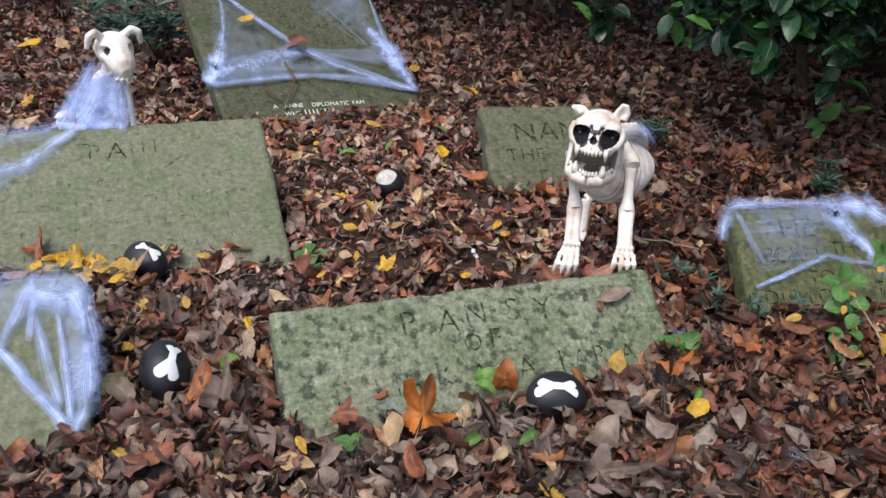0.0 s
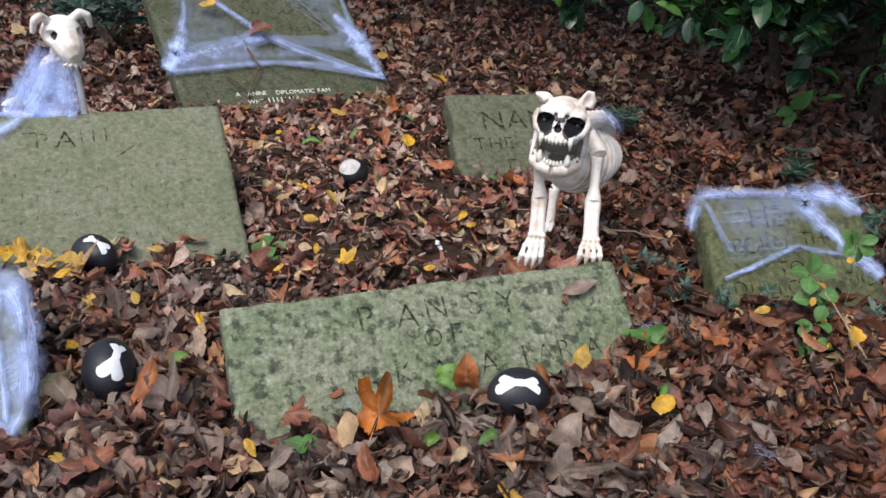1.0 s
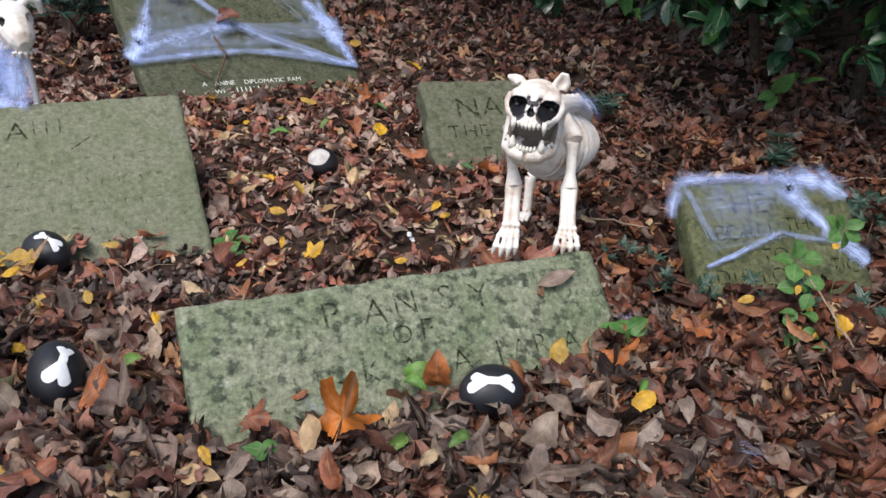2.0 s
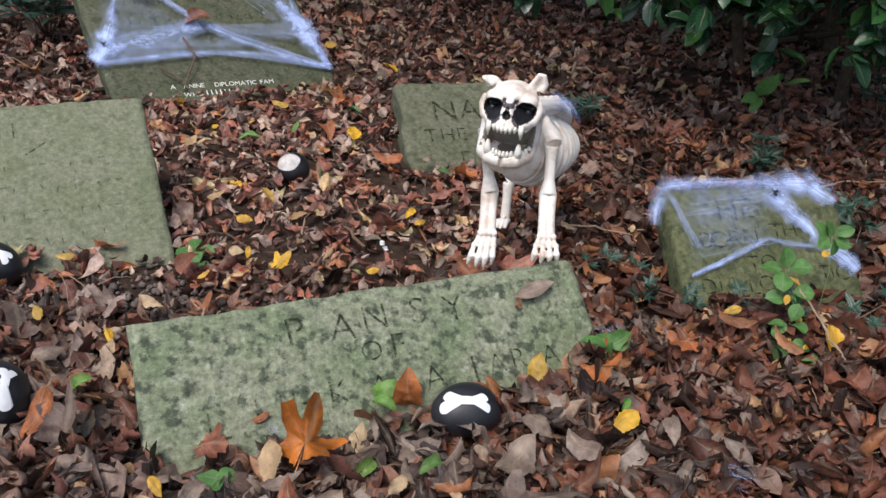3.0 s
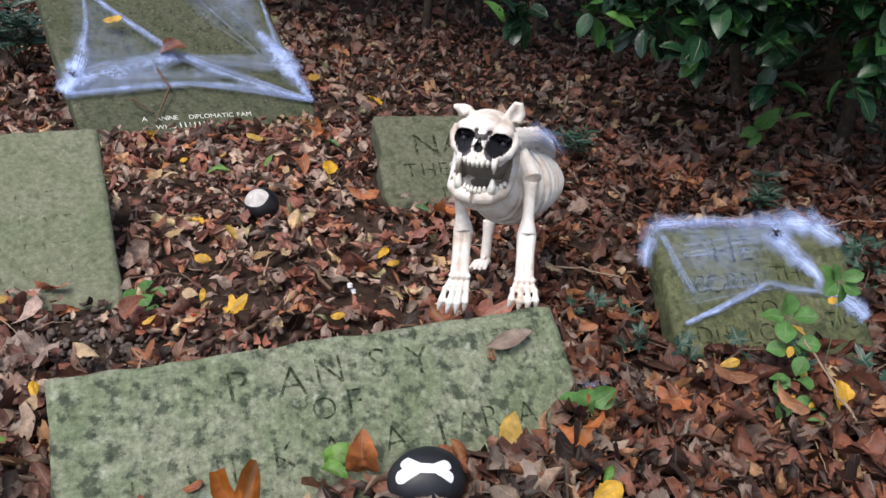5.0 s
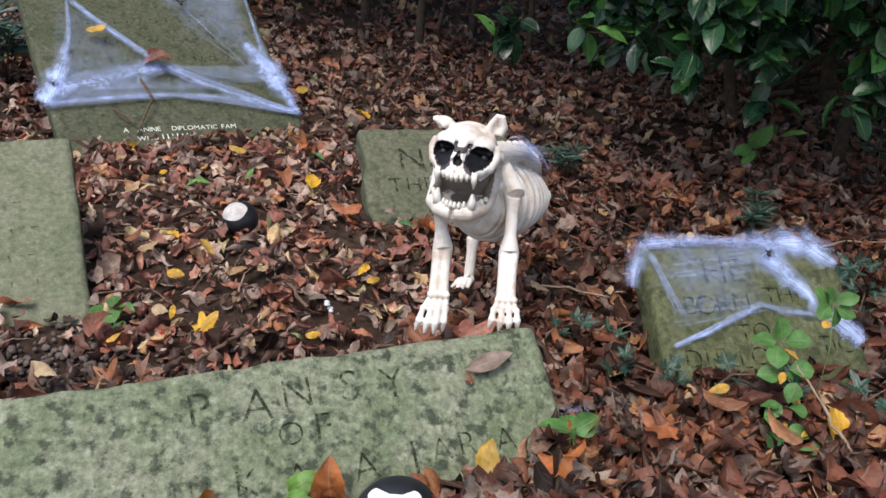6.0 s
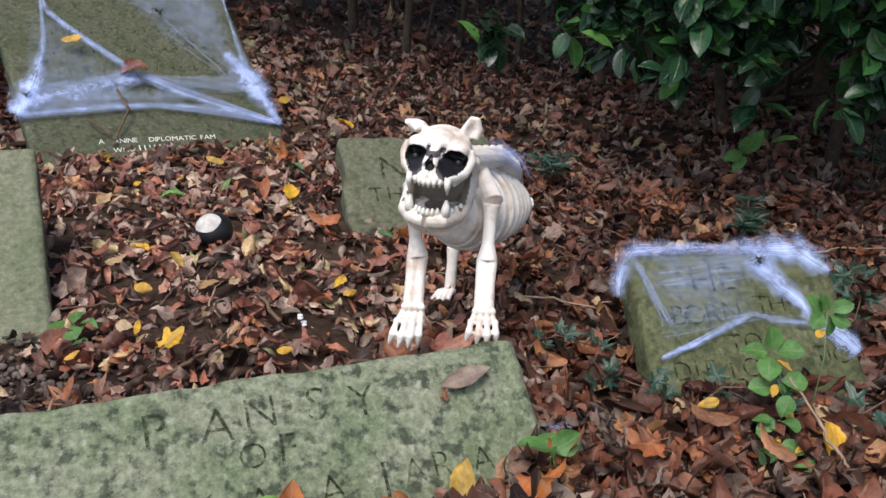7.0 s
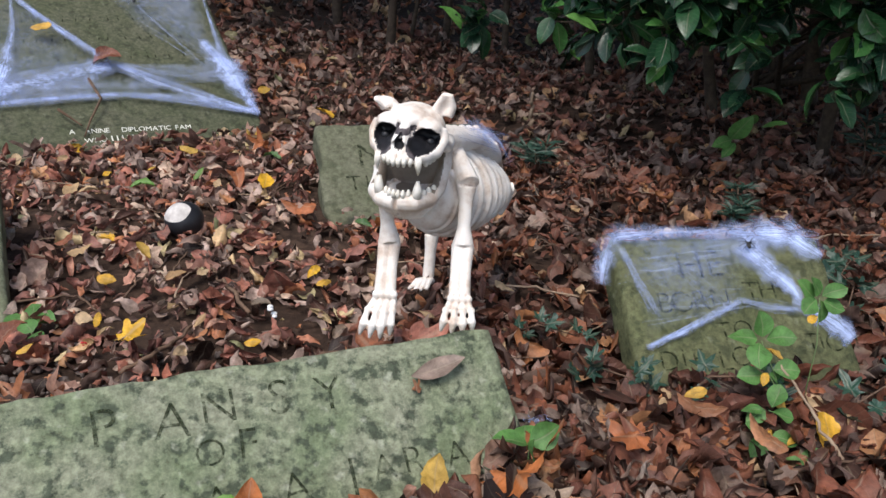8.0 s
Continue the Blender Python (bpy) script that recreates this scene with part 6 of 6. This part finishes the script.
# The last three stand hidden in the laurel, added only to shade the ground.
for x, y, rd, ln in ((0.29, 5.10, 0.020, 0.05), (-0.05, 5.85, 0.026, -0.1), (0.40, 5.5, 0.010, 0.25), (0.62, 5.7, 0.018, 0.1), (-0.45, 6.3, 0.022, 0.05), (-1.2, 6.4, 0.025, -0.1), (1.3, 4.6, 0.018, -0.2), (-1.9, 6.1, 0.024, 0.1), (0.15, 6.9, 0.02, 0.12), (2.3, 4.3, 0.03, -0.3), (0.95, 5.3, 0.016, -0.1), (1.75, 4.05, 0.02, -0.5), (1.95, 3.45, 0.02, -0.1), (1.6, 4.9, 0.02, 0.1)):
    thin_tree(x, y, rd, ln)


# ---- low plants ----
def plant(name, at, label, category, leaves, mat, stem_mat, stem_r=0.0022, group=""):
    """leaves: (shoot path, leaf places with direction and size)."""
    ob = empty(name, (0, 0, 0), label, category, group)
    for path, spots, variants in leaves:
        sb = Buf()
        sb.tube(path, np.linspace(stem_r, stem_r * 0.5, len(path)), 6)
        part("stem", sb.mesh("stem", [stem_mat]), ob)
        for p, d, L in spots:
            v, f, uv = variants[int(pr.integers(len(variants)))]
            d = np.asarray(d, float)
            m = heading_matrices(d[None], np.array([(0, -0.45, 1.0)]) + 0.3 * pr.standard_normal((1, 3)))[0]
            lb = Buf()
            lb.add((v + (0.5, 0, 0)) @ m.T * L + np.asarray(p), f)
            lb.uv = uv
            part("leaf", lb.mesh("leaf", [mat]), ob)
    return ob


BROAD = [oval_leaf(pr, 5, 8, pr.uniform(0.70, 0.85), pr.uniform(-0.6, -0.1), pr.uniform(0.05, 0.25), 0.015) for _ in range(5)]
NARROW = [oval_leaf(pr, 3, 7, pr.uniform(0.13, 0.19), pr.uniform(-0.9, -0.2), 0.25, 0.008) for _ in range(5)]
STARRY = [lobed_leaf(pr, 5, 0.35, 0.62) for _ in range(5)]


def fan(c, n, L, up=0.2, start=0.0, arc=360):
    return [(c, (math.cos(radians(start + arc * i / n)), math.sin(radians(start + arc * i / n)), up + 0.15 * pr.standard_normal()), L * pr.uniform(0.8, 1.1)) for i in range(n)]


def bramble():
    """Trifoliate leaves on shoots: each shoot's node and its leaves' centres."""
    A = np.array
    groups = (
        ((0.968, 1.705, 0.190), ((0.930, 1.70, 0.195), (0.957, 1.71, 0.220), (0.965, 1.69, 0.172), (1.003, 1.70, 0.201))),
        ((0.975, 1.675, 0.148), ((0.937, 1.67, 0.141), (0.967, 1.68, 0.172), (1.030, 1.68, 0.158), (1.000, 1.67, 0.125))),
        ((0.970, 1.632, 0.104), ((0.923, 1.63, 0.102), (0.950, 1.625, 0.090), (0.985, 1.64, 0.128), (1.006, 1.63, 0.097))),
        ((0.966, 1.602, 0.074), ((0.938, 1.61, 0.084), (0.954, 1.595, 0.056), (0.990, 1.60, 0.071))),
        ((1.010, 1.582, 0.056), ((0.992, 1.575, 0.050), (1.028, 1.575, 0.054))),
        ((1.090, 1.780, 0.236), ((1.057, 1.78, 0.248), (1.086, 1.785, 0.256), (1.118, 1.78, 0.248), (1.130, 1.77, 0.222), (1.065, 1.76, 0.222), (1.100, 1.765, 0.216))),
    )
    shoots = []
    for i, (knot, leaves) in enumerate(groups):
        c, foot = A(knot), A((1.02 + 0.01 * i, 1.655 + 0.01 * i, 0.03))
        spots = [(c + 0.2 * (A(p) - c), A(p) - c + 0.006 * pr.standard_normal(3), (0.050 if i == 0 else 0.040) * pr.uniform(0.9, 1.1)) for p in leaves]
        shoots.append(([foot, foot * 0.4 + c * 0.6 + (0.004, -0.008, 0.012), c], spots, BROAD))
    plant("bramble", (1.02, 1.65, 0.05), "young bramble with bright green leaves before the stone", "plant", shoots, BRAMBLE, BRAMBLE, 0.0013)
    for spot in ((0.965, 1.655, 0.030, 0.148), (0.966, 1.60, 0.036, 0.078), (1.000, 1.59, 0.034, 0.078), (1.068, 1.745, 0.026, 0.212), (0.855, 1.655, 0.045, 0.116)):
        drop_leaf("yellow", spot[0], spot[1], spot[2], spot[3], (0.5, 0.0))


bramble()
for at, n, L, h, label in (((0.565, 1.535), 4, 0.052, 0.075, "small fresh green seedling beside the slab"), ((-0.345, 1.985), 3, 0.050, 0.035, "small green seedling at the slab's corner"), ((-0.325, 1.935), 2, 0.045, 0.03, "small green seedling at the slab's corner"), ((-0.12, 1.20), 3, 0.035, 0.045, "tiny green seedling in dead leaves"), ((1.22, 1.38), 3, 0.04, 0.05, "tiny green seedling in dead leaves")):
    z = float(ground_height(*at))
    c = np.array((at[0], at[1], z + h))
    plant("seedling", (*at, z), label, "plant", [([(at[0], at[1], z - 0.01), (at[0] + 0.004, at[1], z + h * 0.6), c], fan(c, n, L, 0.15, pr.uniform(0, 360)), BROAD)], BRAMBLE, BRAMBLE, 0.0018, "small seedlings")


SP = np.array((1.44, 3.08, 0.14))
plant("seedling", SP, "bright green laurel seedling under the shrub", "plant", [([(1.47, 3.12, float(ground_height(1.47, 3.12))), (1.46, 3.10, 0.08), SP], [(SP, (-0.9, -0.3, -0.1), 0.085), (SP, (-0.5, -0.5, -0.5), 0.075), (SP, (0.25, -0.3, 0.85), 0.105), (SP + (0.09, 0.02, 0.05), (0.8, -0.2, 0.2), 0.085), (SP + (0.05, 0.0, 0.06), (-0.2, -0.4, 0.6), 0.05)], GLOSSY)], BRAMBLE, TWIG, 0.003, "small seedlings")


def ivy(x, y, n, reach, heading, label, size=0.05, up=0.05):
    z = float(ground_height(x, y)) + 0.03
    path, spots = [], []
    for i in range(n):
        q = i / max(n - 1, 1)
        p = np.array((x + reach * q * math.cos(radians(heading)) + 0.02 * pr.standard_normal(), y + reach * q * math.sin(radians(heading)) + 0.02 * pr.standard_normal(), z + up * math.sin(3 * q) + 0.012))
        path.append(p)
        for k in range(2):
            a = radians(heading + (60 if k else -60) + 30 * pr.standard_normal())
            spots.append((p, (math.cos(a), math.sin(a), 0.25 + 0.2 * pr.standard_normal()), size * pr.uniform(0.7, 1.15)))
    plant("ivy", (x, y, z), label, "ivy", [(path, spots, STARRY)], IVY, TWIG, 0.002, "ivy sprigs")


ivy(0.70, 1.78, 5, 0.14, -20, "dark green ivy sprig creeping over dead leaves", 0.045)
ivy(0.88, 1.71, 5, 0.12, -10, "dark green ivy sprig creeping over dead leaves", 0.048)
ivy(1.12, 1.66, 5, 0.16, 20, "dark green ivy sprig creeping over dead leaves", 0.048)
ivy(1.36, 2.12, 6, 0.28, 70, "dark green ivy sprig by the short stone", 0.055)
ivy(0.60, 1.95, 3, 0.08, 20, "dark green ivy sprig creeping over dead leaves", 0.04)


def tuft(x, y, n, h, L, label, mat=IVY):
    """A bushy sprig of narrow leaves."""
    z = float(ground_height(x, y))
    shoots = []
    for i in range(n):
        a, q = pr.uniform(0, 6.28), pr.uniform(0.15, 1.0)
        t = np.array((x + 0.55 * h * q * math.cos(a), y + 0.55 * h * q * math.sin(a), z + h * pr.uniform(0.6, 1.0)))
        shoots.append(([(x, y, z - 0.01), ((x + t[0]) / 2, (y + t[1]) / 2, z + h * 0.45), t], fan(t, 6, L, 0.35, pr.uniform(0, 60)) + fan(t * 0.7 + np.array((x, y, z)) * 0.3, 5, L, 0.2, pr.uniform(0, 60)), NARROW))
    plant("spiky_plant", (x, y, z), label, "plant", shoots, mat, TWIG, 0.003, "narrow-leaved plants")


tuft(-1.42, 3.86, 14, 0.30, 0.13, "dark green narrow-leaved plant beside the tall stone")
tuft(-1.72, 3.95, 8, 0.24, 0.12, "dark green narrow-leaved plant beside the tall stone")
tuft(-2.5, 4.7, 12, 0.40, 0.15, "dark green narrow-leaved plant at the back")
tuft(0.815, 3.10, 6, 0.11, 0.06, "dark green narrow-leaved plant in the litter")
tuft(1.40, 2.84, 4, 0.10, 0.05, "dark green narrow-leaved plant under the laurel")
tuft(1.34, 2.72, 5, 0.09, 0.06, "dark green narrow-leaved plant under the laurel")
tuft(1.95, 3.15, 5, 0.25, 0.09, "dark green narrow-leaved plant under the laurel")


# ---- twigs and small scraps ----
def twig(pts, rad, label, mat=TWIG, side=0):
    pts = np.array(pts, float)
    pts[:, 2] += ground_height(pts[:, 0], pts[:, 1])
    t = np.linspace(0, len(pts) - 1, 14)
    p = np.stack([np.interp(t, np.arange(len(pts)), pts[:, i]) for i in range(3)], -1) + pr.standard_normal((14, 3)) * rad * 0.6
    buf = Buf()
    buf.tube(p, np.linspace(rad, rad * 0.55, 14) * (1 + 0.12 * pr.standard_normal(14)), 7)
    ob = new("twig", buf.mesh("twig", [mat]))
    return tagged(ob, label, "twig", "fallen twigs")


twig([(1.066, 1.548, 0.02), (1.034, 1.62, 0.07), (0.998, 1.69, 0.125)], 0.0032, "pale dead stem leaning among bramble", PALE_TWIG)
twig([(0.87, 1.50, 0.03), (1.02, 1.53, 0.03), (1.16, 1.56, 0.03)], 0.0035, "dry brown twig lying on leaves")
twig([(0.885, 3.715, -0.01), (0.872, 3.71, 0.06), (0.868, 3.70, 0.12)], 0.010, "short broken upright stub in the litter", PALE_TWIG)
twig([(0.885, 3.70, 0.04), (0.92, 3.68, 0.05), (0.96, 3.66, 0.03)], 0.005, "short broken stub lying in litter", PALE_TWIG)
twig([(0.05, 1.80, 0.02), (0.18, 1.86, 0.03), (0.32, 1.90, 0.035)], 0.006, "brown twig on leaves behind the slab")
twig([(-0.13, 1.83, 0.02), (-0.06, 1.92, 0.03), (-0.03, 2.02, 0.03)], 0.005, "bent brown twig on leaves")
twig([(0.06, 2.06, 0.03), (-0.02, 2.18, 0.03), (-0.06, 2.26, 0.03)], 0.005, "brown twig on leaves between graves")
twig([(0.55, 2.22, 0.03), (0.67, 2.20, 0.035), (0.80, 2.16, 0.03)], 0.0035, "thin pale twig behind the skeleton", PALE_TWIG)
twig([(-0.40, 2.05, 0.03), (-0.30, 2.10, 0.03), (-0.22, 2.02, 0.03)], 0.003, "thin brown twig on leaves")
twig([(1.45, 2.55, 0.03), (1.60, 2.62, 0.035), (1.75, 2.63, 0.03)], 0.004, "pale twig under the laurel", PALE_TWIG)
for k in range(130):
    x, y, a, L = pr.uniform(-1.0, 1.5), pr.uniform(1.0, 3.2), pr.uniform(0, 6.28), pr.uniform(0.05, 0.20)
    q = np.array([(x, y, 0.0), (x + L * math.cos(a), y + L * math.sin(a), 0.05)])
    if in_stone(q, 0.03).any() or in_stone((q[:1] + q[1:]) / 2, 0.03).any():
        continue
    twig([(x, y, 0.024), (x + L / 2 * math.cos(a + 0.1), y + L / 2 * math.sin(a + 0.1), 0.032), (x + L * math.cos(a), y + L * math.sin(a), 0.026)], pr.uniform(0.0012, 0.003), "thin dry twig on dead leaves", TWIG if k % 3 else PALE_TWIG)
for key, rows in (("embassy", [(-0.07, -0.03, 0.03), (-0.05, -0.13, 0.035), (-0.10, -0.21, 0.02), (-0.13, -0.27, 0.01)]), ("embassy", [(-0.19, -0.16, 0.03), (-0.13, -0.23, 0.02)])):
    buf = Buf()
    pts = np.array([on_face(key, *q) for q in rows])
    t = np.linspace(0, len(pts) - 1, 10)
    buf.tube(np.stack([np.interp(t, np.arange(len(pts)), pts[:, i]) for i in range(3)], -1), np.linspace(0.005, 0.0025, 10), 7)
    tagged(new("twig", buf.mesh("twig", [TWIG])), "curved dry stem leaning on the tall stone", "twig", "fallen twigs")


def scrap(at, size, mat, label, name, category):
    buf = Buf()
    for i in range(4):
        buf.ball(pr.standard_normal(3) * size * 0.35, size * np.array((0.5, 0.4, 0.3)) * pr.uniform(0.6, 1.1), None, 10, 8)
    ob = new(name, buf.mesh(name, [mat]))
    ob.location = (at[0], at[1], float(ground_height(*at)) + 0.03)
    return tagged(ob, label, category)


scrap((0.115, 2.05), 0.018, WHITE_PAINT, "small white snail shell on dead leaves", "snail_shell", "shell")
scrap((-0.215, 1.905), 0.007, BERRY, "tiny red berry on dead leaves", "berry", "berry")


def wisp(at, reach, n, label):
    ob = web(label)
    z = float(ground_height(*at)) + 0.035
    a = np.array((at[0] - reach, at[1], z))
    b = np.array((at[0] + reach, at[1] - 0.02, z))
    strands(ob, lambda q: fibres(q, a, b, n, 0.006, 0.012, (0, 0, 0.01), waist=1.6))


wisp((0.70, 1.20), 0.022, 18, "torn scrap of cotton web on dead leaves")
wisp((-0.06, 1.36), 0.010, 16, "torn scrap of cotton web by the maple leaf")
wisp((0.60, 1.66), 0.010, 25, "torn scrap of cotton web on dead leaves")

grit = [((-0.42 + 0.22 * pr.standard_normal(), 1.80 + 0.07 * pr.standard_normal()), pr.uniform(0.004, 0.011)) for _ in range(420)]
PEB = []
for k in range(5):
    gb = Buf()
    gb.ball((0, 0, 0), (1.0, 0.8, 0.6), None, 8, 6)
    PEB.append((gb.v[0] * (1 + 0.12 * pr.standard_normal((len(gb.v[0]), 1))), gb.f, np.zeros((len(gb.v[0]), 2))))
gp = np.array([(p[0], p[1], float(ground_height(*p)) - 0.004) for p, s in grit])
keep = ~in_stone(gp)
scatter("gravel", gp[keep], np.array([s for p, s in grit])[keep], turn_matrices(pr, int(keep.sum()), 0.5), PEB, pr.integers(0, 5, int(keep.sum())), GRIT, "small grey grit on bare soil", "gravel")
